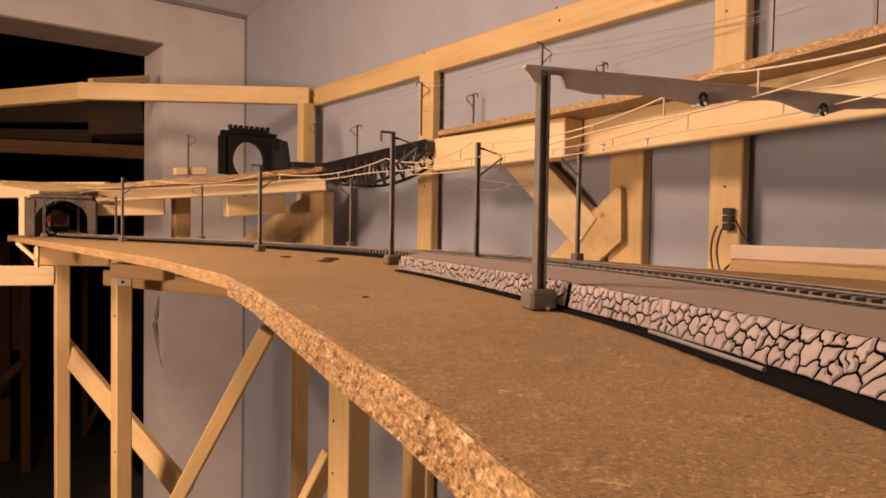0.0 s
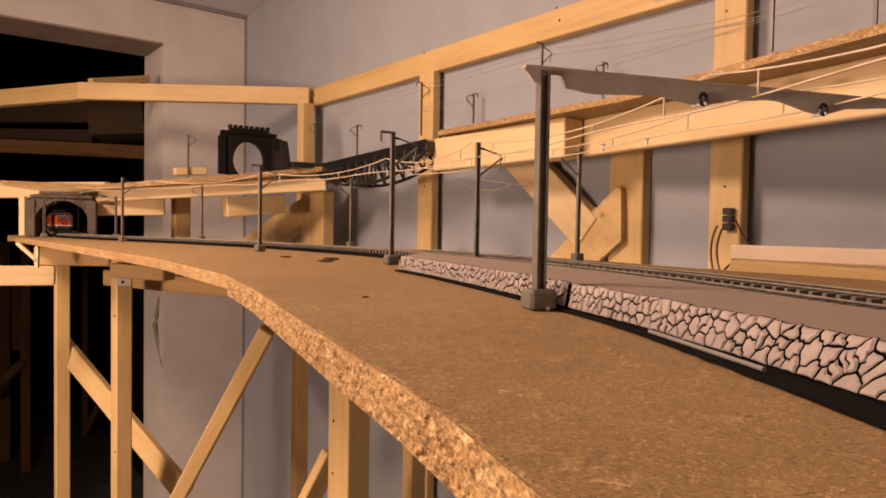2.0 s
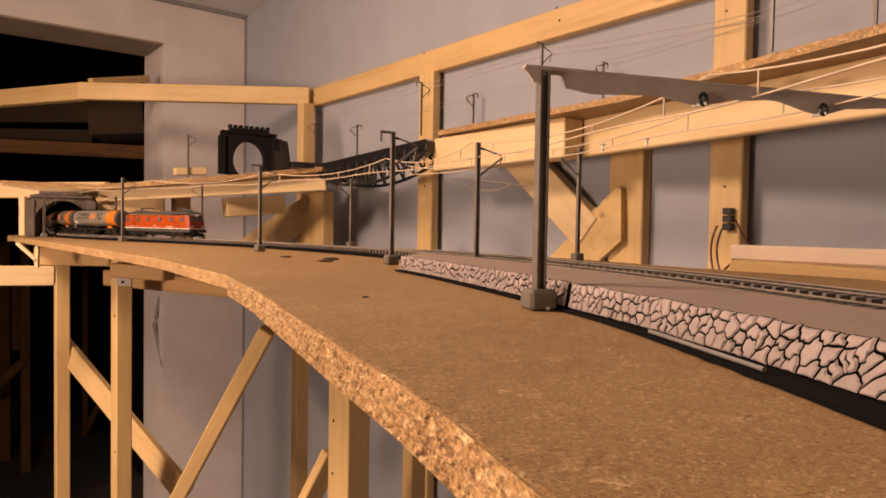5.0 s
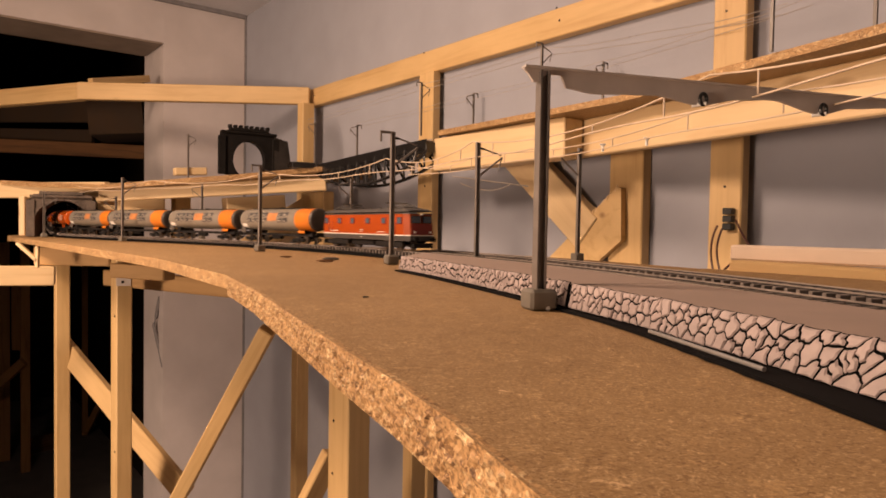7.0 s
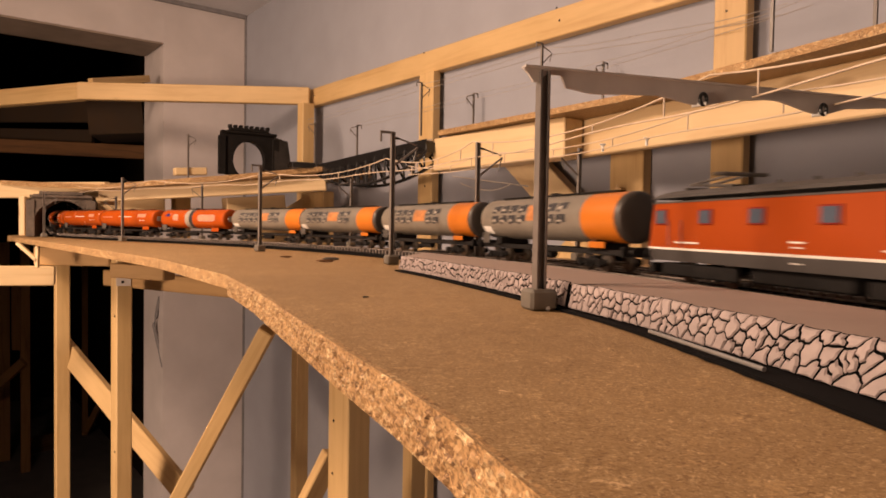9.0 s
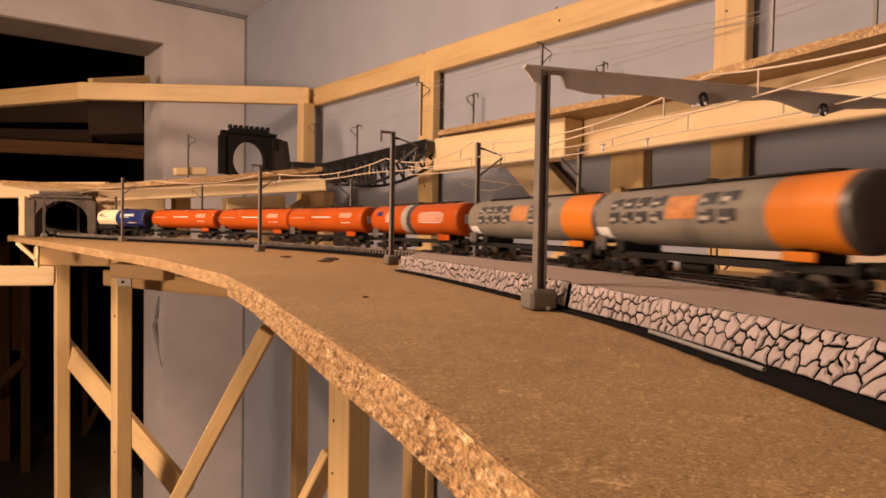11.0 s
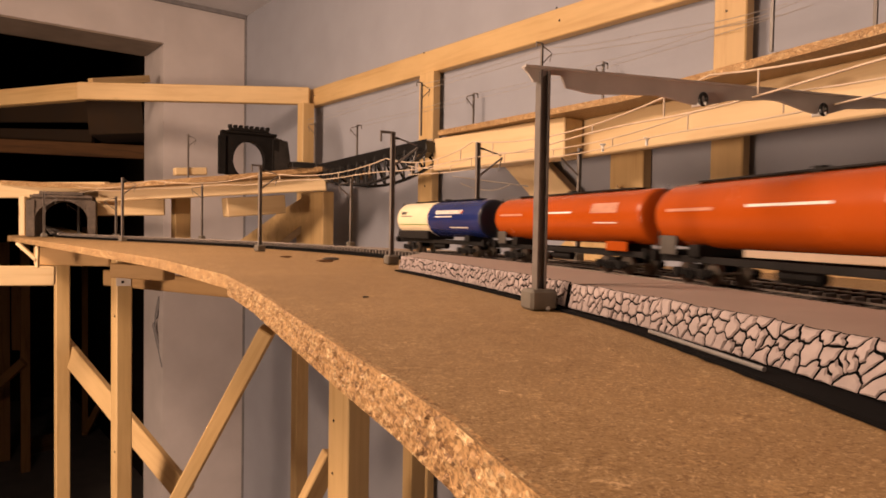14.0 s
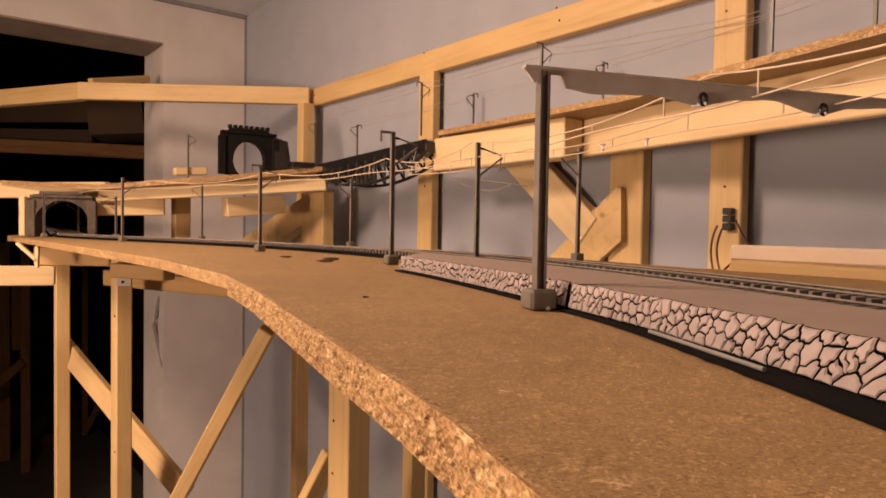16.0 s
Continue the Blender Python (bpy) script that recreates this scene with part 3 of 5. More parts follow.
        bmesh.ops.recalc_face_normals(bm, faces=bm.faces)
        part("stone", bm, [M_FOAM, M_INK], top)
    return top


platform(-0.45, -0.0825, 0.0, 0.0013, "beige station platform with hand-drawn crazed stone front", 0.0042, 3, 0.0085, 0.00023)
platform(-0.0795, 0.172, 0.0013, 0.085, "beige station platform end with finely crazed stone front", 0.0040, 5, 0.0075, 0.00032)
bm = bmesh.new()
tube(bm, track(-0.150, -0.0985, 0.0024), track(-0.205, -0.1025, 0.0020), 0.0006, seg=10)
tagged(finish("metal_rod", bm, M_STEEL), "thin bright metal rod lying along the platform foot", "rod")

# ---- upper level ----
def band(name, pts, wide, z_top, thick, material, label, category, side=None):
    """A deck of sheet material; pts: its front edge; wide: how far it reaches back towards the long wall."""
    out = [tuple(p[:2]) for p in pts]
    rear = [(p[0] + DN.x * w, p[1] + DN.y * w) for p, w in zip(pts, wide)][::-1]
    ob = finish(name, prism(bmesh.new(), out + rear, z_top - thick, z_top, 0, 1), [material, side or material])
    return tagged(ob, label, category)


# right-hand deck, above and behind the platform
dk = [(0.378, 0.500, 1.652), (0.356, 0.550, 1.655), (0.223, 0.860, 1.665), (-0.012, 1.200, 1.644)]
band("upper_deck", dk, [0.24, 0.24, 0.20, 0.13], dk[1][2], 0.0085, M_CHIP, "chipboard deck of the upper level along the wall", "deck", M_CHIP_EDGE)
dz = dk[1][2] - 0.0085
a, b = (0.429, 0.565, 1.628), (0.194, 1.045, 1.672)
timber("deck_beam", (a[0], a[1], dz - 0.0275), (b[0], b[1], dz - 0.0275), 0.018, 0.054, M_PINE_PALE, "pale planed fascia beam under the upper deck")
a, b = (0.188, 0.985, 1.633), (-0.005, 1.235, 1.629)
timber("deck_beam", (a[0], a[1], dz - 0.030), (b[0], b[1], dz - 0.032), 0.040, 0.058, M_PINE_PALE, "pale short beam under the upper deck")
# post and braces under it
p = (0.2884, 1.0464, 1.507)
timber("deck_post", (p[0], p[1], B - 0.02), (p[0], p[1], dz - 0.004), 0.022, 0.062, M_PINE, "flat pine post carrying the upper deck", "post", tuple(DR))
def mitred(name, corners, thick, material, label):
    """A board with angled ends, parallel to the long wall; corners go round its face."""
    bm = bmesh.new()
    face = [bm.verts.new(q) for q in corners]
    rear = [bm.verts.new(Vector(q) + DN * thick) for q in corners]
    n = len(face)
    for k in range(n):
        bm.faces.new((face[k], face[(k + 1) % n], rear[(k + 1) % n], rear[k]))
    bm.faces.new(face), bm.faces.new(rear[::-1])
    bmesh.ops.recalc_face_normals(bm, faces=bm.faces)
    return tagged(finish(name, bm, material), label, "brace")


BRACE = mitred("deck_brace", [(0.1780, 1.1482, 1.4312), (0.2659, 1.0362, 1.5501), (0.2705, 1.0303, 1.5472), (0.2719, 1.0285, 1.4678), (0.2397, 1.0695, 1.4269), (0.2040, 1.1149, 1.3768), (0.1553, 1.1770, 1.4017)], 0.011, M_PINE, "broad pine brace with a splintered upper edge beside the deck post")
rnd_s = random.Random(8)
for k in range(26):      # torn fibres along the upper edge
    u = 0.62 + 0.38 * k / 25
    p = Vector((0.1780, 1.1482, 1.4312)).lerp(Vector((0.2659, 1.0362, 1.5501)), u) + DN * rnd_s.uniform(0.001, 0.010)
    bm = bmesh.new()
    tube(bm, p - Vector((0, 0, 0.003)), p + Vector((rnd_s.uniform(-0.003, 0.006), rnd_s.uniform(-0.007, 0.002), rnd_s.uniform(0.001, 0.006))), 0.0028, 0.0007, 5)
    part("splinter", bm, M_PINE_PALE, BRACE, "torn pale splinter")
timber("deck_brace", (0.1281, 1.2425, 1.6284), (0.2410, 1.0987, 1.4772), 0.065, 0.014, M_PINE_PALE, "pale diagonal pine brace under the upper deck", "brace", tuple(DN))
rnd_s = random.Random(8)
for k in range(9):      # torn fibres at the cut
    u = -0.024 + 0.006 * k + rnd_s.uniform(-0.002, 0.002)
    bm = bmesh.new()
    tube(bm, (0, 0, 0), (rnd_s.uniform(0.006, 0.016), rnd_s.uniform(-0.004, 0.004), rnd_s.uniform(-0.004, 0.002)), 0.0032, 0.0008, 5)
    part("splinter", bm, M_PINE_PALE, BRACE, "torn pale splinter", Matrix.Translation((0.1554, u, rnd_s.uniform(-0.008, 0.006))))
timber("deck_brace", (0.1266, 1.2281, 1.6267), (0.2383, 1.0860, 1.4772), 0.064, 0.024, M_PINE_PALE, "pale diagonal pine brace under the upper deck", "brace", tuple(DN))

# left-hand deck in front of the corner
dl = [(-0.244, 1.500, 1.618), (-0.472, 1.460, 1.589), (-0.744, 1.440, 1.563), (-1.028, 1.560, 1.576), (-1.242, 1.600, 1.577)]
bm = bmesh.new()
lows = [bm.verts.new(p) for p in dl]
rear = [bm.verts.new((p[0] + 0.10, p[1] + 0.20, p[2])) for p in dl]
lo2 = [bm.verts.new((p[0], p[1], p[2] - 0.011)) for p in dl]
re2 = [bm.verts.new((p[0] + 0.10, p[1] + 0.20, p[2] - 0.011)) for p in dl]
for i in range(len(dl) - 1):
    bm.faces.new((lows[i], lows[i + 1], rear[i + 1], rear[i]))
    bm.faces.new((lo2[i], re2[i], re2[i + 1], lo2[i + 1]))
    bm.faces.new((lows[i], lo2[i], lo2[i + 1], lows[i + 1])).material_index = 1
    bm.faces.new((rear[i], rear[i + 1], re2[i + 1], re2[i])).material_index = 1
for q in (0, -1):
    bm.faces.new((lows[q], rear[q], re2[q], lo2[q])).material_index = 1
bmesh.ops.recalc_face_normals(bm, faces=bm.faces)
tagged(finish("upper_deck", bm, [M_CHIP, M_CHIP_EDGE]), "chipboard deck of the upper level across the room corner", "deck")
timber("deck_beam", (-0.267, 1.530, 1.578), (-0.758, 1.480, 1.542), 0.02, 0.030, M_PINE_PALE, "pale beam under the corner deck")
timber("deck_beam", (-0.749, 1.500, 1.554), (-1.231, 1.620, 1.553), 0.02, 0.036, M_PINE_PALE, "pale beam under the corner deck running through the doorway")
timber("deck_block", (-0.772, 1.500, 1.517), (-0.642, 1.550, 1.521), 0.05, 0.040, M_PINE_PALE, "pale timber block under the corner deck", "block")
timber("deck_block", (-0.504, 1.550, 1.521), (-0.388, 1.620, 1.533), 0.05, 0.044, M_PINE_PALE, "pale timber block under the corner deck", "block")
p = (-0.632, 1.620, 1.491)
timber("deck_post", (p[0], p[1], 1.43), (p[0], p[1], 1.575), 0.036, 0.036, M_PINE, "short pine post under the corner deck", "post", tuple(DR))
mitred("deck_brace", [(-0.6368, 2.0580, 1.4234), (-0.4121, 1.7718, 1.5320), (-0.3385, 1.6781, 1.5597), (-0.3376, 1.6769, 1.4936), (-0.3645, 1.7112, 1.4820), (-0.4544, 1.8256, 1.4288), (-0.4956, 1.8782, 1.3983), (-0.6835, 2.1175, 1.3963)], 0.03, M_PINE, "diagonal pine brace from the wall to the corner deck")
p = (-0.3142, 1.6714, 1.5108)
timber("deck_post", (p[0], p[1], 1.30), (p[0], p[1], 1.566), 0.030, 0.118, M_PINE, "broad pine post under the corner deck beside the wall", "post", tuple(DR))
timber("block", (-0.649, 1.620, 1.607), (-0.587, 1.660, 1.612), 0.03, 0.018, M_PINE_PALE, "small pale offcut of timber on the corner deck", "block")

# studs and rails on the walls
Z0, Z1 = 1.812, 1.860
a, b = (-0.381, 1.901, 1.835), (0.475, 0.810, 1.828)
LONG_RAIL = timber("wall_rail", (a[0], a[1], 1.836), (b[0], b[1], 1.836), 0.022, 0.048, M_PINE, "long pine rail screwed to the wall", "rail")
STUDS = []
for q, w in (((0.384, 0.909, 1.492), 0.046), ((-0.034, 1.442, 1.487), 0.050)):
    STUDS.append(timber("wall_stud", (q[0], q[1], 0.0), (q[0], q[1], 1.811), 0.020, w, M_PINE, "pine stud fixed upright to the wall", "stud", tuple(DR)))
a, b = (-0.371, 1.850, 1.828), (-0.991, 1.830, 1.843)
timber("wall_rail", (a[0], a[1], 1.836), (b[0], b[1], 1.836), 0.022, 0.046, M_PINE, "pine rail spanning the room corner and the doorway", "rail")
c = (-1.431, 2.020, 1.843)
timber("wall_rail", (b[0] + 0.002, b[1] + 0.010, 1.836), (c[0], c[1], 1.836), 0.03, 0.046, M_PINE, "pine rail running back into the store room", "rail")
q = (-0.377, 1.830, 1.742)
timber("wall_stud", (q[0], q[1], 1.42), (q[0], q[1], 1.812), 0.034, 0.034, M_PINE, "pine post in the room corner", "stud", tuple(DR))

# legs and bracing under the lower level
LEGS = []
for q, w, h, s in (((-0.134, 0.980, 1.151), 0.037, 0.058, DR), ((-0.569, 1.190, 1.175), 0.026, 0.042, DR), ((-0.805, 1.420, 1.113), 0.027, 0.026, DR), ((-0.327, 1.550, 1.022), 0.030, 0.030, DR), ((-0.049, 1.280, 0.997), 0.034, 0.030, DR)):
    LEGS.append(timber("layout_leg", (q[0], q[1], 0.0), (q[0], q[1], B - 0.0136), w, h, M_PINE, "square pine leg under the layout board", "leg", tuple(s)))
timber("leg_brace", (-0.8191, 1.4450, 1.2175), (-0.4788, 1.2600, 0.9688), 0.039, 0.018, M_PINE, "diagonal pine brace between the layout legs", "brace", (0, 1, 0))
timber("leg_brace", (-0.4702, 1.1600, 0.9751), (-0.2596, 1.0000, 1.3262), 0.024, 0.018, M_PINE, "diagonal pine brace under the layout board", "brace", (0, 1, 0))
timber("leg_brace", (-0.249, 1.060, 0.958), (-0.166, 1.040, 1.130), 0.018, 0.034, M_PINE, "diagonal pine brace beside the thick leg", "brace", tuple(DN))
timber("cross_beam", (-0.852, 1.200, 1.383), (-0.727, 1.260, 1.381), 0.02, 0.036, M_PINE_PALE, "pale horizontal beam under the board end", "beam")
# The next three sit below the strip; its shade is in their colour.
timber("cross_beam", (-0.767, 1.270, 1.417), (-0.609, 1.240, 1.419), 0.02, 0.034, M_PINE_SHADED, "rough pine board under the chipboard strip, shade put into its colour", "beam")
timber("cross_beam", (-0.550, 1.130, 1.403), (-0.447, 1.100, 1.401), 0.03, 0.024, M_PINE_SHADED, "rough pine beam end under the chipboard strip, shade put into its colour", "beam")
timber("cross_beam", (-0.657, 1.315, 1.375), (-0.355, 1.160, 1.371), 0.02, 0.030, M_PINE_SHADED, "rough pine beam under the chipboard strip, shade put into its colour", "beam")
timber("bracket", (-0.712, 1.180, 1.439), (-0.713, 1.180, 1.401), 0.006, 0.006, M_PINE_PALE, "small pale upright lath under the board end", "lath")
timber("bracket", (-0.748, 1.180, 1.444), (-0.712, 1.180, 1.413), 0.006, 0.006, M_PINE_PALE, "small pale slanting lath under the board end", "lath")

ob = finish("angle_bracket", boxed(-0.012, 0.012, -0.0012, 0.0012, -0.020, 0.020, 0.0005), M_BEAM)
ob.matrix_world = Matrix.Translation((-0.5533, 1.1650, 1.3928)) @ Matrix.Rotation(0.25, 4, "Z")
tagged(ob, "dull grey metal angle bracket screwed to the leg top", "bracket")
rnd_h = random.Random(4)
for k in range(3):
    part("screw", tube(bmesh.new(), (rnd_h.uniform(-0.006, 0.006), -0.0026, -0.013 + k * 0.012), (0, -0.0010, -0.013 + k * 0.012), 0.0022, seg=8), M_UNDER, ob, "dark screw head")

# planks lying on the board behind the tracks
timber("plank", (0.261, 0.600, 1.465), (0.362, 0.470, 1.465), 0.02, 0.0135, M_WHITEBOARD, "pale planed plank lying behind the tracks", "plank")
timber("plank", (0.257, 0.585, 1.451), (0.351, 0.455, 1.449), 0.03, 0.016, M_PINE, "rough pine plank lying under the pale one", "plank")

# ---- portals ----
def portal(m, w, h, depth, ow, oh, material, label, merlons):
    top = thing("tunnel_portal", m, label, "portal", "tunnel portals")
    mid, rise = (oh * 0.45, oh * 0.55) if merlons else (oh * 0.42, oh * 0.58)
    dip = radians(52) if merlons else 0.0      # the castellated one has an oval opening
    arch, outer = [], []
    if not merlons:
        arch.append((-ow / 2, 0.0)), outer.append((-w / 2, 0.0))
    for k in range(29):
        a = -dip + (math.pi + 2 * dip) * k / 28
        dx, dy = -math.cos(a) * ow / 2, math.sin(a) * rise
        arch.append((dx, mid + dy))
        u = min(w / 2 / abs(dx) if abs(dx) > 1e-6 else 99, (h - mid) / dy if dy > 1e-6 else 99, mid / -dy if dy < -1e-6 else 99)
        outer.append((dx * u, mid + dy * u))
    if not merlons:
        arch.append((ow / 2, 0.0)), outer.append((w / 2, 0.0))
    bm = bmesh.new()
    grid = [[bm.verts.new((x, y, z)) for y, z in ring] for x, ring in ((0, arch), (0, outer), (-depth, outer), (-depth, arch))]
    for r in range(4):
        p, q = grid[r], grid[(r + 1) % 4]
        for k in range(len(arch) - 1):
            bm.faces.new((p[k], p[k + 1], q[k + 1], q[k]))
    bmesh.ops.recalc_face_normals(bm, faces=bm.faces)
    part("wall", bm, material, top)
    n = 15
    for k in range(n):
        a0, a1 = math.pi * k / n + 0.02, math.pi * (k + 1) / n - 0.02
        bm = bmesh.new()
        vs = []
        for x in (0.0002, 0.0014):
            for a, r in ((a0, 1.0), (a1, 1.0), (a1, 1.16), (a0, 1.16)):
                vs.append(bm.verts.new((x, -ow / 2 * r * math.cos(a), oh * 0.42 + oh * 0.58 * r * math.sin(a))))
        for q in ((0, 1, 2, 3), (4, 5, 6, 7), (0, 1, 5, 4), (1, 2, 6, 5), (2, 3, 7, 6), (3, 0, 4, 7)):
            bm.faces.new([vs[i] for i in q])
        bmesh.ops.recalc_face_normals(bm, faces=bm.faces)
        part("arch_stone", bm, material, top)
    for side in (-1, 1):
        part("pier", boxed(-depth * 0.3, 0.004, side * w / 2 - 0.008, side * w / 2 + 0.008, 0, h * 0.86, 0.001), material, top)
    for k in range(merlons):
        y = -w / 2 * 0.7 + w * 0.7 * k / max(1, merlons - 1)
        part("merlon", boxed(-0.012, 0.002, y - 0.0034, y + 0.0034, h + 0.0055, h + 0.0125, 0.0006), material, top)
    part("cornice", boxed(-0.013, 0.004, -w / 2 * 0.72, w / 2 * 0.72, h - 0.001, h + 0.006, 0.0008), material, top)
    part("coping", boxed(-0.016, 0.006, -w / 2 * 1.02, w / 2 * 1.02, h - 0.007, h - 0.002, 0.0008), material, top)
    return top


q = track(1.43, -0.018)
portal(Matrix.Translation(q) @ Matrix.Rotation(-math.pi / 2 + 0.36, 4, "Z") @ Matrix.Translation((0, 0.006, 0)), 0.114, 0.090, 0.085, 0.100, 0.077, M_PORTAL, "grey stone-effect model tunnel portal on the lower line", 0)
p = (-0.451, 1.560, 1.603)
m = pose(p[0], p[1], p[2] - 0.006, 0, 0, -58)
castle = portal(m, 0.124, 0.101, 0.022, 0.074, 0.078, M_PORTAL_DARK, "charcoal castellated model tunnel portal on the upper deck", 8)
bm = bmesh.new()
lo = [bm.verts.new(q) for q in ((-0.022, 0.058, 0), (0.006, 0.058, 0), (0.006, 0.102, 0), (-0.022, 0.102, 0))]
hi = [bm.verts.new(q) for q in ((-0.022, 0.058, 0.092), (0.003, 0.058, 0.092), (0.003, 0.090, 0.084), (-0.022, 0.090, 0.084))]
for k in range(4):
    bm.faces.new((lo[k], lo[(k + 1) % 4], hi[(k + 1) % 4], hi[k]))
bm.faces.new(lo), bm.faces.new(hi)
bmesh.ops.recalc_face_normals(bm, faces=bm.faces)
part("wing_wall", bm, M_PORTAL_WING, castle, "dark grey battered wing wall")

# ---- black truss bridge ----
def bridge(a, b, label):
    m = along(a, b)
    n = (Vector(b) - Vector(a)).length
    top = thing("truss_bridge", m, label, "bridge")
    part("deck", boxed(0, n, -0.022, 0.022, -0.020, 0.0, 0.0005), M_TRUSS, top)
    for s in (-1, 1):
        bm = bmesh.new()
        pts = [(n * i / 24, s * 0.023, -0.016 - 0.042 * math.sin(math.pi * i / 24) ** 0.7) for i in range(25)]
        run(bm, pts, 0.0034, 6)
        part("lower_chord", bm, M_TRUSS, top)
        part("upper_chord", boxed(0, n, s * 0.023 - 0.0015, s * 0.023 + 0.0015, -0.014, 0.004, 0.0003), M_TRUSS, top)
        for i in range(12):
            bm = bmesh.new()
            p0, p1 = pts[2 * i], pts[2 * i + 2]
            tube(bm, (p0[0], p0[1], -0.006), p1 if i % 2 else (p1[0], p1[1], p1[2]), 0.0026, seg=6)
            tube(bm, (p1[0], p1[1], -0.006), p1, 0.0022, seg=6)
            part("strut", bm, M_TRUSS, top)
    for i in range(int(n / 0.009)):
        part("sleeper", boxed(i * 0.009, i * 0.009 + 0.004, -0.016, 0.016, 0.0, 0.0035), M_SLEEPER, top)
    for s in (-1, 1):
        part("rail", boxed(0, n, s * 0.00825 - 0.0005, s * 0.00825 + 0.0005, 0.0035, 0.006), M_RAIL, top)
    return top


bridge((-0.267, 1.530, 1.616), (-0.015, 1.220, 1.637), "black curved truss bridge between the upper decks")

# masts and wires of the upper level
UP = dk[1][2]
for p, z, h, yaw, hook in (((-0.615, 1.620, 1.613), 1.590, 0.108, -0.7, 0), ((-0.307, 1.600, 1.630), 1.612, 0.116, 2.4, 0), ((-0.201, 1.550, 1.627), 1.630, 0.086, 2.3, 1), ((-0.045, 1.270, 1.632), 1.655, 0.100, -0.9, 1), ((0.055, 1.320, 1.664), UP, 0.092, 2.3, 1), ((0.137, 0.970, 1.632), UP, 0.094, -0.9, 1), ((0.246, 1.060, 1.667), UP, 0.091, 2.3, 1), ((0.309, 0.645, 1.655), UP, 0.100, -0.9, 0), ((0.369, 0.585, 1.663), UP, 0.100, -0.9, 0)):
    mast((p[0], p[1], z), yaw, h, 0.020, bool(hook), True, "slim grey catenary mast on the upper level")
for line in (
    [(-0.3144, 1.5500, 1.7258), (-0.0468, 1.2800, 1.7527), (0.1434, 1.0000, 1.7494), (0.2574, 0.8600, 1.7341), (0.3612, 0.7200, 1.7263)],
    [(-0.2082, 1.6000, 1.7275), (0.0541, 1.3100, 1.7433), (0.2407, 1.0600, 1.7459), (0.3609, 0.9200, 1.7591), (0.4310, 0.8000, 1.7631)],
):
    for drop, sag in ((0.0, 0.004), (0.011, 0.0005)):
        pts = []
        for a, b in zip(line, line[1:]):
            for i in range(8):
                u = i / 8
                pts.append((a[0] + (b[0] - a[0]) * u, a[1] + (b[1] - a[1]) * u, a[2] + (b[2] - a[2]) * u - drop - sag * math.sin(math.pi * u)))
        pts.append((line[-1][0], line[-1][1], line[-1][2] - drop))
        tagged(finish("overhead_wire", run(bmesh.new(), pts, 0.00042), M_WIRE_FAR), "thin grey overhead wire of the upper level", "wire")

# ---- terminal block with its wires on the stud ----
p = (0.378, 0.893, 1.501)
top = thing("terminal_block", along(p, Vector(p) + Vector((0, 0, 1)), tuple(DN)), "black screw terminal block fixed to the stud", "terminal")
for k in range(3):
    part("clamp", boxed(-0.0150 + k * 0.0102, -0.0150 + k * 0.0102 + 0.0088, -0.0068, 0.0068, -0.005, 0.005, 0.0012), M_BLACK, top)
for k, (a, b, c) in enumerate((((0.350, 0.860, 1.491), (0.334, 0.850, 1.469), (0.338, 0.840, 1.434)), ((0.356, 0.860, 1.487), (0.341, 0.850, 1.462), (0.347, 0.840, 1.433)), ((0.373, 0.860, 1.499), (0.381, 0.850, 1.474), (0.390, 0.850, 1.463)), ((0.369, 0.840, 1.452), (0.354, 0.830, 1.442), (0.343, 0.830, 1.432)))):
    pts = [Vector(a) * (1 - u) ** 2 + Vector(b) * 2 * u * (1 - u) + Vector(c) * u * u for u in steps(0, 1, 10)]
    tagged(finish("cable", run(bmesh.new(), pts, 0.0014), M_ROPE), "thin red-brown hook-up wire hanging from the terminal block", "cable")

# ---- the store room seen through the doorway ----
def store(name, a, b, wide, high, material, label, category, spin=None):
    timber(name, a, b, wide, high, material, label, category, spin)


# Low light of this room is put into the browns used below.
store("shelf_board", (-2.103, 2.900, 1.995), (-1.033, 2.700, 1.957), 0.30, 0.02, M_PINE_DARK, "brown shelf board in the store room, dimness put into its colour", "shelf")
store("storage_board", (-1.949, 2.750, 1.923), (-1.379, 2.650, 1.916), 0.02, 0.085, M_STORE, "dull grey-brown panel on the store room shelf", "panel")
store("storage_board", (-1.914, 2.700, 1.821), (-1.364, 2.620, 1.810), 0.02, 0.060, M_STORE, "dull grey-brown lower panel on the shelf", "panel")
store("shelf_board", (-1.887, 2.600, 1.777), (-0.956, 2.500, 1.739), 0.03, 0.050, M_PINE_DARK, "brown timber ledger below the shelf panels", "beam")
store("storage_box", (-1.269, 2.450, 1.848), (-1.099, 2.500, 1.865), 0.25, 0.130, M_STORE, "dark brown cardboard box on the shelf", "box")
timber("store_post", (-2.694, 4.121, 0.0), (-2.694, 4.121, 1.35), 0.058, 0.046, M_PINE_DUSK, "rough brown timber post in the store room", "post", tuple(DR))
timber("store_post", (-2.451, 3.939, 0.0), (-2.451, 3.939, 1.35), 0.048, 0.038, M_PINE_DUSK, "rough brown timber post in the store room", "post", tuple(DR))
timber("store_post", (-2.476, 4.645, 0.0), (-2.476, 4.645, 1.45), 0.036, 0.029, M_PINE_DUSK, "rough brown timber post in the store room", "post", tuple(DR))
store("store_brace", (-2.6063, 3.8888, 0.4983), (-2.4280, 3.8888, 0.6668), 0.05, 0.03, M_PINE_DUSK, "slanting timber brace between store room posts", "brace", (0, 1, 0))
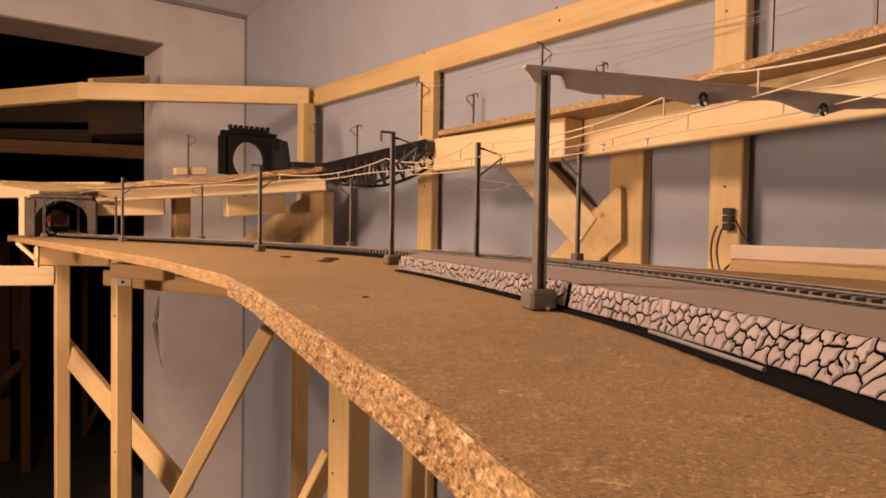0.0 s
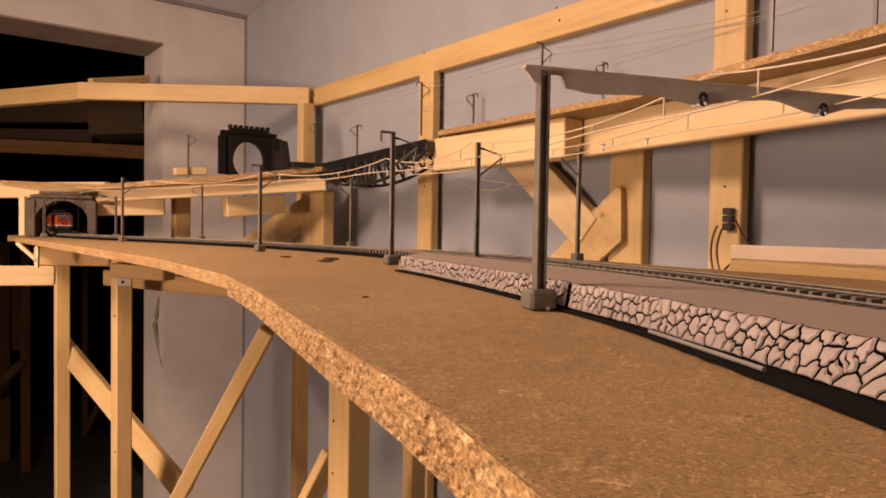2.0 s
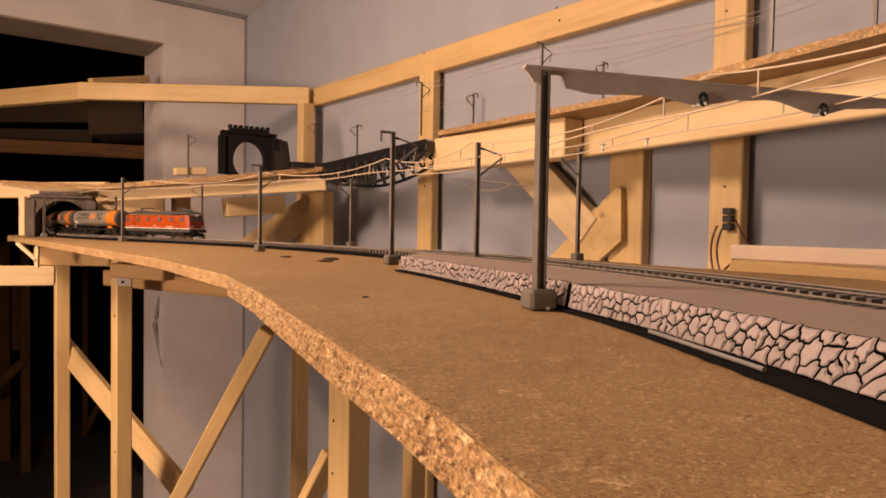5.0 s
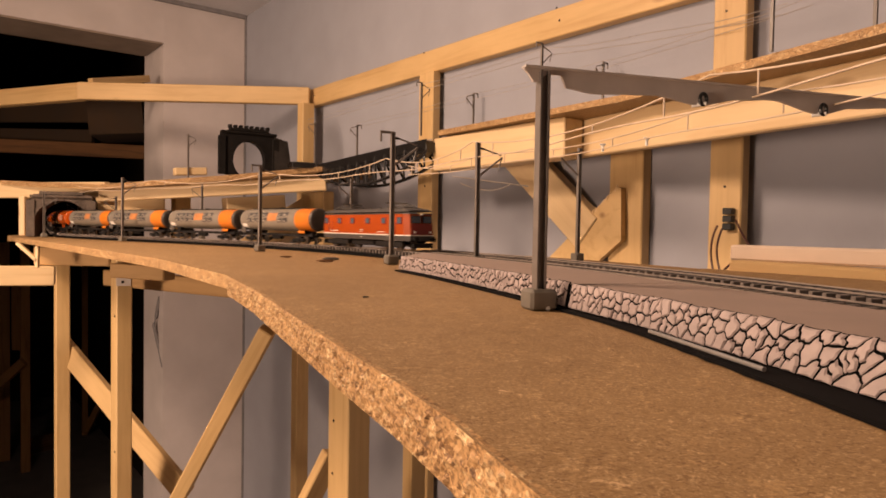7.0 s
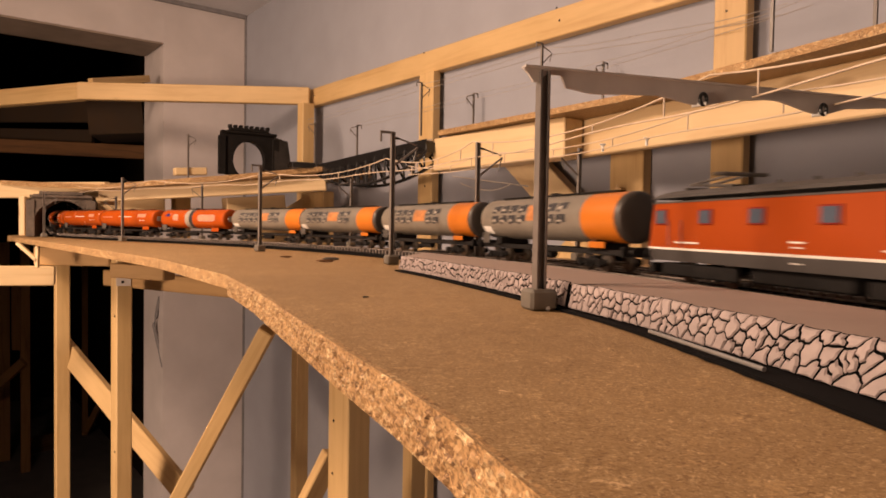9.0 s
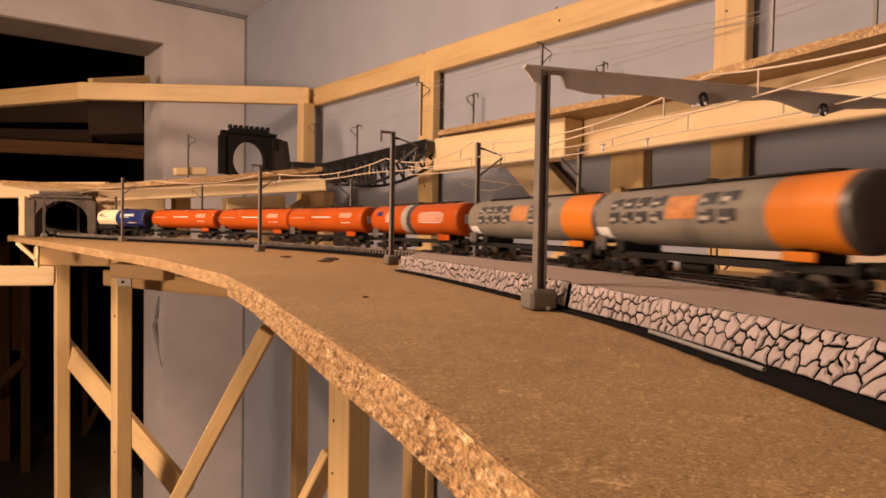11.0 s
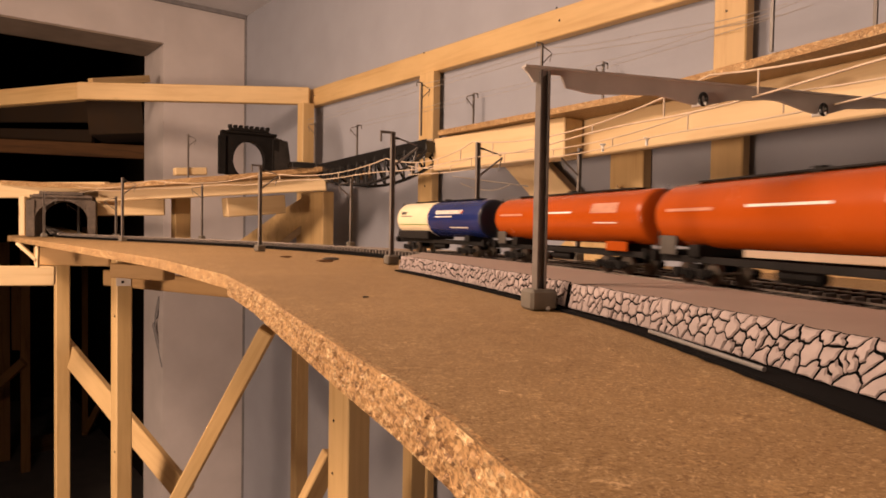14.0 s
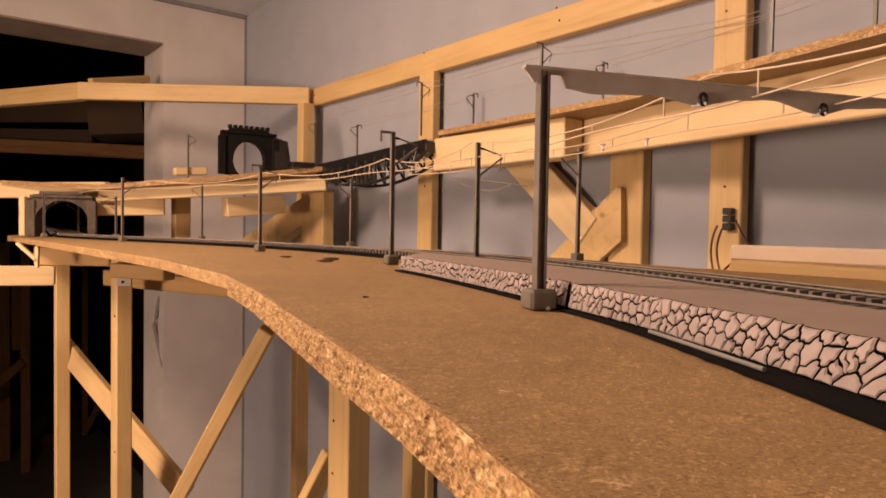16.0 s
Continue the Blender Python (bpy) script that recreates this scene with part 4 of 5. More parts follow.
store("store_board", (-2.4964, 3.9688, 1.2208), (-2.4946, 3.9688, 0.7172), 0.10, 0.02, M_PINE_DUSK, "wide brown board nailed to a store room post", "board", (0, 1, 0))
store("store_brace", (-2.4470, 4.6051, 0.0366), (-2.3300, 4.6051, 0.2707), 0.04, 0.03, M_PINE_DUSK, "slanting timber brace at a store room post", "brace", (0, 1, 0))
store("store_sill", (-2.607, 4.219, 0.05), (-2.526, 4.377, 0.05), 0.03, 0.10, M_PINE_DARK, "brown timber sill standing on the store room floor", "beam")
timber("wall_rail", (-1.0126, 1.9300, 1.8810), (-0.9319, 2.1200, 1.9337), 0.02, 0.022, M_PINE, "second pine rail behind in the doorway", "rail")
# chipped plaster on the door reveal
bm = bmesh.new()
run(bm, [(-0.911, 2.165, 1.247), (-0.924, 2.168, 1.182), (-0.934, 2.172, 1.154), (-0.922, 2.169, 1.108), (-0.910, 2.166, 1.063), (-0.889, 2.138, 1.023)], 0.006, 6)
tagged(finish("wall_crack", bm, M_SEAM), "dark crack in the chipped plaster of the door reveal", "crack", "", "structure")

# ---- small things ----
def crumb(name, p, size, yaw, material, label, category):
    rnd = random.Random(int(p[0] * 1e4))
    bm = bmesh.new()
    bmesh.ops.create_icosphere(bm, subdivisions=2, radius=1.0)
    for v in bm.verts:
        k = 0.85 + 0.3 * rnd.random()
        v.co = (v.co.x * size[0] * k, v.co.y * size[1] * k, max(-1, v.co.z) * size[2] * k + size[2] * 0.9)
    ob = finish(name, bm, material)
    ob.matrix_world = Matrix.Translation((p[0], p[1], B)) @ Matrix.Rotation(yaw, 4, "Z")
    return tagged(ob, label, category)


crumb("scrap", (-0.106, 0.637, 1.450), (0.008, 0.0024, 0.0016), 0.2, M_UNDER_GREY, "grey scrap of track fixing lying on the chipboard", "scrap")
crumb("scrap", (-0.106, 0.605, 1.450), (0.008, 0.0018, 0.0012), -0.1, M_PINE_DARK, "brown wood splinter lying on the chipboard", "scrap")
crumb("scrap", (-0.158, 0.679, 1.450), (0.006, 0.0016, 0.0010), 0.3, M_PINE_DARK, "dark splinter lying beside the track", "scrap")
crumb("scrap", (-0.035, 0.306, 1.450), (0.0016, 0.0005, 0.0004), 0.4, M_INKBAR, "tiny dark speck on the chipboard", "speck")
crumb("scrap", (0.042, 0.266, 1.450), (0.0010, 0.0008, 0.0011), 0.4, M_CLIP, "small clear glue bead by the mast foot", "glue")
crumb("scrap", (-0.086, 0.918, 1.450), (0.012, 0.005, 0.0020), 0.8, M_FOAM_TOP, "pale paper scrap lying behind the track", "scrap")
# bright glints of glue along the platform foot
for s, w in ((-0.190, 0.0010), (-0.200, 0.0012), (-0.212, 0.0014), (-0.220, 0.0010)):
    p = track(s, -0.0995)
    crumb("glue_bead", p, (w, 0.0006, 0.0006), heading(s) - 1.57, M_CLIP, "shiny hardened glue bead at the platform foot", "glue")
# white clips on the second wire
for p in ((0.117, 0.500, 1.544), (0.136, 0.455, 1.543)):
    bm = bmesh.new()
    tube(bm, (p[0], p[1], p[2] - 0.003), (p[0], p[1], p[2] + 0.002), 0.0010), tube(bm, (p[0] - 0.002, p[1], p[2] + 0.002), (p[0] + 0.002, p[1], p[2] + 0.002), 0.0008)
    tagged(finish("wire_clip", bm, M_CLIP), "small white clip on the overhead wire", "clip")
# loose wires hanging under the upper deck
for a, b, c in (((0.014, 1.180, 1.573), (0.081, 1.150, 1.563), (0.140, 1.120, 1.554)), ((0.029, 1.190, 1.562), (0.081, 1.150, 1.536), (0.112, 1.120, 1.558))):
    pts = [Vector(a) * (1 - u) ** 2 + Vector(b) * 2 * u * (1 - u) + Vector(c) * u * u for u in steps(0, 1, 12)]
    tagged(finish("cable", run(bmesh.new(), pts, 0.0011), M_WIRE_FAR), "thin grey wire hanging under the upper deck", "cable")

# screws in the wall timbers
def screw(parent, p):
    bm = bmesh.new()
    tube(bm, (0, 0, -0.0005), (0, 0, 0.0006), 0.0020, 0.0017, 10)
    m = Matrix.Translation(p) @ (-DN).to_track_quat("Z", "Y").to_matrix().to_4x4()
    part("screw", bm, M_UNDER, parent, "dark screw head", parent.matrix_world.inverted() @ m)


for p in ((-0.048, 1.458, 1.858), (0.187, 1.159, 1.861), (0.191, 1.153, 1.838), (-0.360, 1.855, 1.839), (0.301, 1.013, 1.844)):
    screw(LONG_RAIL, p)
for q, p in ((STUDS[0], (0.373, 0.907, 1.778)), (STUDS[0], (0.376, 0.903, 1.544)), (STUDS[1], (-0.041, 1.434, 1.571)), (STUDS[1], (-0.034, 1.425, 1.772))):
    screw(q, p)
for p in ((-0.1575, 0.9787, 1.1190), (-0.1565, 0.9775, 1.1974)):
    screw(LEGS[0], p)
for p in ((-0.5722, 1.1717, 1.3187), (-0.5714, 1.1706, 1.0795)):
    screw(LEGS[1], p)
# black abutment block where the bridge meets the corner deck, and a pale stub by the portal
p = (-0.316, 1.500, 1.611)
ob = finish("bridge_abutment", boxed(-0.028, 0.024, -0.02, 0.02, -0.0015, 0.011, 0.001), M_TRUSS)
ob.matrix_world = Matrix.Translation(p) @ Matrix.Rotation(0.5, 4, "Z")
tagged(ob, "black plastic abutment block on the corner deck", "block")
p = (-0.937, 1.500, 1.465)
timber("stub_post", (p[0], p[1], B - 0.0006), (p[0], p[1], B + 0.088), 0.014, 0.012, M_PINE_PALE, "pale wooden stub standing beside the tunnel portal", "post")

# ---- rolling stock ----
# each vehicle: x forwards, y to its far side, z up from the rail head; origin at its middle
def wheelset(parent, x, r=0.0055):
    bm = bmesh.new()
    for s in (-1, 1):
        tube(bm, (x, s * 0.0065, r), (x, s * 0.0088, r), r, seg=16)
    tube(bm, (x, -0.0066, r), (x, 0.0066, r), 0.0008, seg=6)
    return part("wheelset", bm, M_WHEEL, parent, "burnished steel wheelset")


def bogie(parent, x, base, material=None):
    bm = bmesh.new()
    for s in (-1, 1):
        box(bm, x - base / 2 - 0.005, x + base / 2 + 0.005, s * 0.0125 - 0.001, s * 0.0125 + 0.001, 0.0042, 0.0075, 0.0004)
        for q in (-1, 1):
            box(bm, x + q * base / 2 - 0.0022, x + q * base / 2 + 0.0022, s * 0.0135 - 0.0012, s * 0.0135 + 0.0012, 0.0030, 0.0078, 0.0004)
        for k in range(3):
            tube(bm, (x + (k - 1) * 0.003, s * 0.0137, 0.0028), (x + (k - 1) * 0.003, s * 0.0137, 0.0068), 0.0011, seg=6)
    box(bm, x - 0.004, x + 0.004, -0.012, 0.012, 0.006, 0.0095)
    b = part("bogie", bm, material or M_UNDER, parent, "black bogie frame")
    for q in (-1, 1):
        wheelset(b, x + q * base / 2)
    return b


def buffers(parent, x, d):
    for s in (-1, 1):
        bm = bmesh.new()
        tube(bm, (x, s * 0.0100, 0.0125), (x + d * 0.0055, s * 0.0100, 0.0125), 0.0011)
        tube(bm, (x + d * 0.0055, s * 0.0100, 0.0125), (x + d * 0.0066, s * 0.0100, 0.0125), 0.0027, seg=12)
        part("buffer", bm, M_UNDER, parent, "round black buffer")


def tank_body(x0, x1, r, z, rings, seg=28, dome=0.22):
    """A lathe-turned barrel from x0 to x1; rings: (x, material index) where a colour starts."""
    bm = bmesh.new()
    stations = [(x0, 0.30), (x0 + 0.0003, 0.62), (x0 + 0.0009, 0.86), (x0 + 0.0017, 0.955), (x0 + 0.0030, 0.99), (x0 + 0.006, 1.0)]
    cuts = sorted({x for x, _ in rings if x0 + 0.006 < x < x1 - 0.006})
    stations += [(c, 1.0) for c in cuts] + [(x1 - 0.006, 1.0), (x1 - 0.0030, 0.99), (x1 - 0.0017, 0.955), (x1 - 0.0009, 0.86), (x1 - 0.0003, 0.62), (x1, 0.30)]
    loops = [[bm.verts.new((x, r * k * math.cos(a), z + r * k * math.sin(a))) for a in [math.tau * i / seg for i in range(seg)]] for x, k in stations]
    for (xa, _), (xb, _), a, b in zip(stations, stations[1:], loops, loops[1:]):
        idx = [i for x, i in rings if x <= (xa + xb) / 2 + 1e-6][-1]
        for k in range(seg):
            f = bm.faces.new((a[k], a[(k + 1) % seg], b[(k + 1) % seg], b[k]))
            f.material_index, f.smooth = idx, True
    for lp, i in ((loops[0], rings[0][1]), (loops[-1], rings[-1][1])):
        bm.faces.new(lp).material_index = i
    bmesh.ops.recalc_face_normals(bm, faces=bm.faces)
    return bm


def patch(x0, x1, a0, a1, r, z, n=4, lift=0.00025):
    """A thin printed patch on the near side of a barrel between two angles (degrees over the horizontal)."""
    bm = bmesh.new()
    for rr in (r + lift,):
        cols = [[bm.verts.new((x, -rr * math.cos(radians(a)), z + rr * math.sin(radians(a)))) for a in steps(a0, a1, n)] for x in (x0, x1)]
        for k in range(n):
            bm.faces.new((cols[0][k], cols[1][k], cols[1][k + 1], cols[0][k + 1]))
    bmesh.ops.recalc_face_normals(bm, faces=bm.faces)
    return bm


def underframe(top, half, pivot, base, frame_mat):
    bm = bmesh.new()
    for s in (-1, 1):
        box(bm, -half, half, s * 0.0095 - 0.0009, s * 0.0095 + 0.0009, 0.0100, 0.0132, 0.0003)
    for x in (-half + 0.001, half - 0.001):
        box(bm, x - 0.0012, x + 0.0012, -0.0142, 0.0142, 0.0095, 0.0152, 0.0003)
    for k in range(5):
        x = (k - 2) * half * 0.4
        box(bm, x - 0.001, x + 0.001, -0.0095, 0.0095, 0.0103, 0.0128)
    part("underframe", bm, frame_mat, top, "weathered underframe")
    for q in (-1, 1):
        bogie(top, q * pivot, base)
        buffers(top, q * half, q)
        part("saddle", boxed(q * pivot - 0.004, q * pivot + 0.004, -0.0125, 0.0125, 0.0125, 0.0185, 0.0006), frame_mat, top)
    bm = bmesh.new()
    tube(bm, (-0.012, -0.006, 0.0080), (0.010, -0.006, 0.0080), 0.0028, seg=10)
    part("air_tank", bm, M_UNDER, top, "small black air reservoir")


def fittings(top, x0, x1, r, z):
    bm = bmesh.new()
    box(bm, x0 + 0.02, x1 - 0.02, -0.0035, 0.0035, z + r + 0.0004, z + r + 0.0011)
    for k in range(6):
        x = x0 + 0.022 + (x1 - x0 - 0.044) * k / 5
        box(bm, x - 0.0004, x + 0.0004, -0.003, 0.003, z + r - 0.0012, z + r + 0.0005)
    part("walkway", bm, M_UNDER, top, "dark roof walkway")
    bm = bmesh.new()
    tube(bm, ((x0 + x1) / 2, 0, z + r - 0.001), ((x0 + x1) / 2, 0, z + r + 0.0022), 0.0034, seg=12)
    part("manhole", bm, M_UNDER, top)
    lad = bmesh.new()
    for s in (-0.0028, 0.0028):
        tube(lad, (x0 + 0.003 + s * 0, -0.012 + s, 0.015), (x0 + 0.003, -0.006 + s, z + r), 0.0004, seg=5)
    for k in range(7):
        u = (k + 0.5) / 7
        y = -0.012 + 0.006 * u
        zz = 0.015 + (z + r - 0.015) * u
        tube(lad, (x0 + 0.003, y - 0.0028, zz), (x0 + 0.003, y + 0.0028, zz), 0.0003, seg=5)
    part("ladder", lad, M_UNDER, top, "thin dark end ladder")


def bars(top, rows, r, z, material, label="plain lettering bar"):
    for x0, x1, a0, a1 in rows:
        part("marking", patch(x0, x1, a0, a1, r, z), material, top, label)


def grey_tank_car():
    top = thing("tank_wagon", Matrix(), "grey model tank wagon with an orange band and shade painted on its front end", "wagon", "tank wagons of the train")
    r, z, h = 0.0152, 0.0322, 0.0945
    underframe(top, 0.0965, 0.064, 0.020, M_UNDER)
    # The unlit look of the front end is put into its darker colour.
    part("barrel", tank_body(-h, h, r, z, [(-h, 0), (0.054, 1), (h - 0.006, 2)], 32), [M_TANK_GREY, M_ORANGE, M_TANK_SHADE], top, "grey barrel with an orange band")
    fittings(top, -h, h, r, z)
    rows = []
    pale = []
    rnd = random.Random(11)
    for x in (-0.070, -0.056, -0.042, -0.028, 0.012, 0.026):      # worn two-tier print, dark with pale cores
        for lo, hi in ((15, 40), (-15, 9)):
            cut = rnd.uniform(0.35, 0.65) * 0.0105
            rows += [(x, x + cut, lo, hi - rnd.uniform(0, 6)), (x + cut + 0.0007, x + 0.0112, lo + rnd.uniform(0, 7), hi)]
            pale.append((x + 0.0012, x + 0.0012 + rnd.uniform(0.003, 0.007), lo + 6, lo + 6 + rnd.uniform(3, 8)))
    bars(top, rows, r, z, M_INKBAR, "dark plain lettering blocks")
    for x0, x1, a0, a1 in pale:
        part("marking", patch(x0, x1, a0, a1, r, z, lift=0.0005), M_HOOP, top, "pale plain lettering block")
    bars(top, [(-0.0145, 0.0095, -6, 36)], r, z, M_ORANGE_WORN, "worn orange plain panel")
    bars(top, [(-0.088, -0.074, -50, -22)], r, z, M_WHITE, "small pale data panel")
    bm = bmesh.new()
    box(bm, -0.090, -0.078, -0.0138, -0.0126, 0.0132, 0.0215, 0.0004)
    part("data_box", bm, M_UNDER_GREY, top, "pale grey cabinet at the wagon end")
    part("apron", boxed(0.062, 0.078, -0.0138, -0.0128, 0.0140, 0.0178, 0.0004), M_ORANGE, top, "orange apron over the bogie")
    return top


def red_tank_car(banded):
    top = thing("tank_wagon", Matrix(), "orange-red model tank wagon with a grey and black hoop" if banded else "plain orange-red model tank wagon with white lettering bars", "wagon", "tank wagons of the train")
    r, z, h = 0.0155, 0.0324, 0.0925
    underframe(top, 0.0945, 0.062, 0.020, M_UNDER)
    rings = [(-h, 0), (-0.016, 1), (-0.004, 2), (0.006, 0)] if banded else [(-h, 0), (-0.030, 0)]
    part("barrel", tank_body(-h, h, r, z, rings, 32), [M_TANK_RED, M_HOOP, M_INKBAR], top, "glossy orange-red barrel")
    fittings(top, -h, h, r, z)
    if banded:
        rows = [(0.024, 0.066, -12, -10), (0.024, 0.066, 22, 24), (-0.050, -0.040, 24, 27), (-0.050, -0.036, -8, -5)]
        bars(top, [(0.022, 0.070, -8, 20), (-0.052, -0.036, -3, 22)], r, z, M_FADED, "faded peach lettering panel")
    else:
        rows = [(-0.022, 0.022, 9, 13), (0.048, 0.070, -14, -12)]
        bars(top, [(0.044, 0.070, 8, 30), (-0.080, -0.044, 6, 11)], r, z, M_FADED, "faded peach lettering panel")
    bars(top, rows, r, z, M_WHITE, "white plain lettering bar")
    if banded:
        bars(top, [(-0.074, -0.062, 14, 32)], r, z, M_TANK_BLUE, "small blue plain emblem")
    bm = bmesh.new()
    box(bm, -0.088, -0.074, -0.0138, -0.0126, 0.0132, 0.0225, 0.0004)
    part("data_box", bm, M_UNDER_GREY, top, "pale grey cabinet at the wagon end")
    part("apron", boxed(0.058, 0.078, -0.0138, -0.0126, 0.0130, 0.0185, 0.0004), M_TANK_RED, top, "red apron over the bogie")
    bm = boxed(h + 0.0006, h + 0.0012, -0.0065, 0.0065, z - 0.004, z + 0.004)
    part("end_plate", bm, M_HOOP, top, "grey data plate on the barrel end")
    return top


def blue_tank_car():
    top = thing("tank_wagon", Matrix(), "short model tank wagon, navy blue in front and cream behind", "wagon", "tank wagons of the train")
    r, z, h = 0.0162, 0.0328, 0.084
    underframe(top, 0.0865, 0.056, 0.020, M_UNDER)
    # Front end takes a blacker navy that holds its shade.
    part("barrel", tank_body(-h, h, r, z, [(-h, 0), (-0.012, 1), (h - 0.0034, 2)], 32), [M_TANK_CREAM, M_TANK_BLUE, M_TANK_NAVY], top, "cream and navy barrel")
    fittings(top, -h, h, r, z)
    rnd = random.Random(6)
    x = 0.004
    while x < 0.050:        # two lines of unreadable white print
        w = rnd.uniform(0.0022, 0.0042)
        bars(top, [(x, x + w, 14, 27)], r, z, M_WHITE, "white plain lettering bar")
        x += w + 0.0009
    bars(top, [(0.004, 0.036, 4, 8), (0.030, 0.062, -30, -27)], r, z, M_WHITE, "white plain lettering bar")
    bars(top, [(0.051, 0.054, 15, 24)], r, z, M_TANK_RED, "small red plain mark")
    bars(top, [(-0.072, -0.060, 16, 26), (-0.072, -0.046, 8, 11)], r, z, M_INKBAR, "dark plain lettering bar")
    bars(top, [(-h + 0.006, -0.012, -21, -18)], r, z, M_GREEN, "thin green line along the cream part")
    part("dark_skirt", boxed(-0.080, -0.014, -0.0146, 0.0146, 0.0135, 0.0215, 0.0006), M_UNDER, top, "dark lower panel")
    return top


def locomotive():
    top = thing("locomotive", Matrix(), "red model electric locomotive with grey roof and white waist line", "locomotive")
    L, W = 0.1025, 0.0172
    # body: plan with slightly raked cab ends
    def shell(z0, z1, l0, l1, w0, w1, cham=0.0075):
        bm = bmesh.new()
        rings = []
        for zz, l, w in ((z0, l0, w0), (z1, l1, w1)):
            rings.append([bm.verts.new((x, y, zz)) for x, y in ((l, -w + cham * 0.45), (l, w - cham * 0.45), (l - cham, w), (-l + cham, w), (-l, w - cham * 0.45), (-l, -w + cham * 0.45), (-l + cham, -w), (l - cham, -w))])
        for k in range(8):
            bm.faces.new((rings[0][k], rings[0][(k + 1) % 8], rings[1][(k + 1) % 8], rings[1][k]))
        bm.faces.new(rings[1]), bm.faces.new(rings[0][::-1])
        bmesh.ops.recalc_face_normals(bm, faces=bm.faces)
        return bm
    part("body", shell(0.0168, 0.0385, L, L - 0.003, W, W - 0.0005), M_RED, top, "signal-red body shell")
    part("waist_line", shell(0.0158, 0.0168, L + 0.0003, L + 0.0003, W + 0.0003, W + 0.0003), M_WHITE, top, "white waist line")
    part("skirt", shell(0.0105, 0.0158, L - 0.001, L, W - 0.0006, W), M_SKIRT, top, "grey lower skirt")
    bm = bmesh.new()
    prof = [(-W + 0.0004, 0.0385), (-W + 0.0016, 0.0400), (-0.011, 0.0420), (-0.005, 0.0427), (0.005, 0.0427), (0.011, 0.0420), (W - 0.0016, 0.0400), (W - 0.0004, 0.0385)]
    xs = [(-L + 0.003, 0.35), (-L + 0.008, 0.85), (-L + 0.016, 1.0), (L - 0.016, 1.0), (L - 0.008, 0.85), (L - 0.003, 0.35)]
    loops = [[bm.verts.new((x, y * (0.86 + 0.14 * k), 0.0405 + (zz - 0.0385) * k)) for y, zz in prof] for x, k in xs]
    for a, b in zip(loops, loops[1:]):
        for k in range(7):
            bm.faces.new((a[k], a[k + 1], b[k + 1], b[k]))
    bm.faces.new(loops[0]), bm.faces.new(loops[-1])
    bmesh.ops.recalc_face_normals(bm, faces=bm.faces)
    part("roof", bm, M_ROOF, top, "dark grey rounded roof")
    part("gutter", shell(0.0380, 0.0388, L - 0.0024, L - 0.0026, W - 0.0001, W - 0.0001), M_ROOF, top, "thin grey roof gutter")
    for s in (-1, 1):
        y = s * (W + 0.0001)
        for x in (-0.0510, -0.0180, 0.0185, 0.0540):
            fr = part("window", boxed(x - 0.0048, x + 0.0048, y - 0.0004, y + 0.0004, 0.0276, 0.0346, 0.0003), M_REDDARK, top, "square side window")
            part("pane", boxed(x - 0.0038, x + 0.0038, y + s * 0.0001 - 0.0005, y + s * 0.0001 + 0.0005, 0.0283, 0.0339), M_GLASS, fr, "blue-grey window pane")
        for x in (-0.086, 0.086):
            fr = part("cab_window", boxed(x - 0.0050, x + 0.0050, y - 0.0004, y + 0.0004, 0.0276, 0.0352, 0.0003), M_REDDARK, top, "cab side window")
            part("pane", boxed(x - 0.0040, x + 0.0040, y - 0.0006, y + 0.0006, 0.0283, 0.0345), M_GLASS, fr, "blue-grey window pane")
        for x in (-0.0735, 0.0735):
            bm = bmesh.new()
            for q in (-1, 1):
                tube(bm, (x + q * 0.0052, y + s * 0.0006, 0.0175), (x + q * 0.0052, y + s * 0.0006, 0.0300), 0.0003, seg=5)
            part("handrail", bm, M_REDDARK, top, "dark red door handrail")
        for x0, x1, z0, z1 in ((-0.074, -0.056, 0.0190, 0.0198), (0.0, 0.007, 0.0208, 0.0215), (0.001, 0.006, 0.0190, 0.0195), (0.040, 0.056, 0.0190, 0.0196), (0.001, 0.006, 0.0132, 0.0136)):
            part("marking", boxed(x0, x1, y - 0.0002, y + 0.0002, z0, z1), M_WHITE, top, "plain pale lettering bar")
    for d in (-1, 1):
        x = d * (L - 0.0004)
        # Cab end faces: shade is painted in as a deeper red.
        part("front_panel", boxed(min(x, x + d * 0.0008), max(x, x + d * 0.0008), -0.0125, 0.0125, 0.0172, 0.0282, 0.0003), M_REDDARK, top, "cab front in a deeper red that holds its shade")
        for s in (-1, 1):
            fr = part("windscreen", boxed(min(x - d * 0.0022, x - d * 0.0002), max(x - d * 0.0022, x - d * 0.0002), s * 0.0066 - 0.0056, s * 0.0066 + 0.0056, 0.0286, 0.0362, 0.0004), M_UNDER, top, "black-framed windscreen")
            part("pane", boxed(min(x - d * 0.0018, x + d * 0.0002), max(x - d * 0.0018, x + d * 0.0002), s * 0.0066 - 0.0046, s * 0.0066 + 0.0046, 0.0293, 0.0355), M_GLASS, fr, "dark glass pane")
            bm = bmesh.new()
            tube(bm, (x, s * 0.0095, 0.0196), (x + d * 0.0022, s * 0.0095, 0.0196), 0.0011, seg=12)
            part("headlight", bm, M_WHITE, top, "round cream headlight")
        bm = bmesh.new()
        tube(bm, (x - d * 0.003, 0, 0.0378), (x + d * 0.0006, 0, 0.0378), 0.0010, seg=12)
        part("headlight", bm, M_WHITE, top, "round cream top headlight")
        buffers(top, d * L, d)
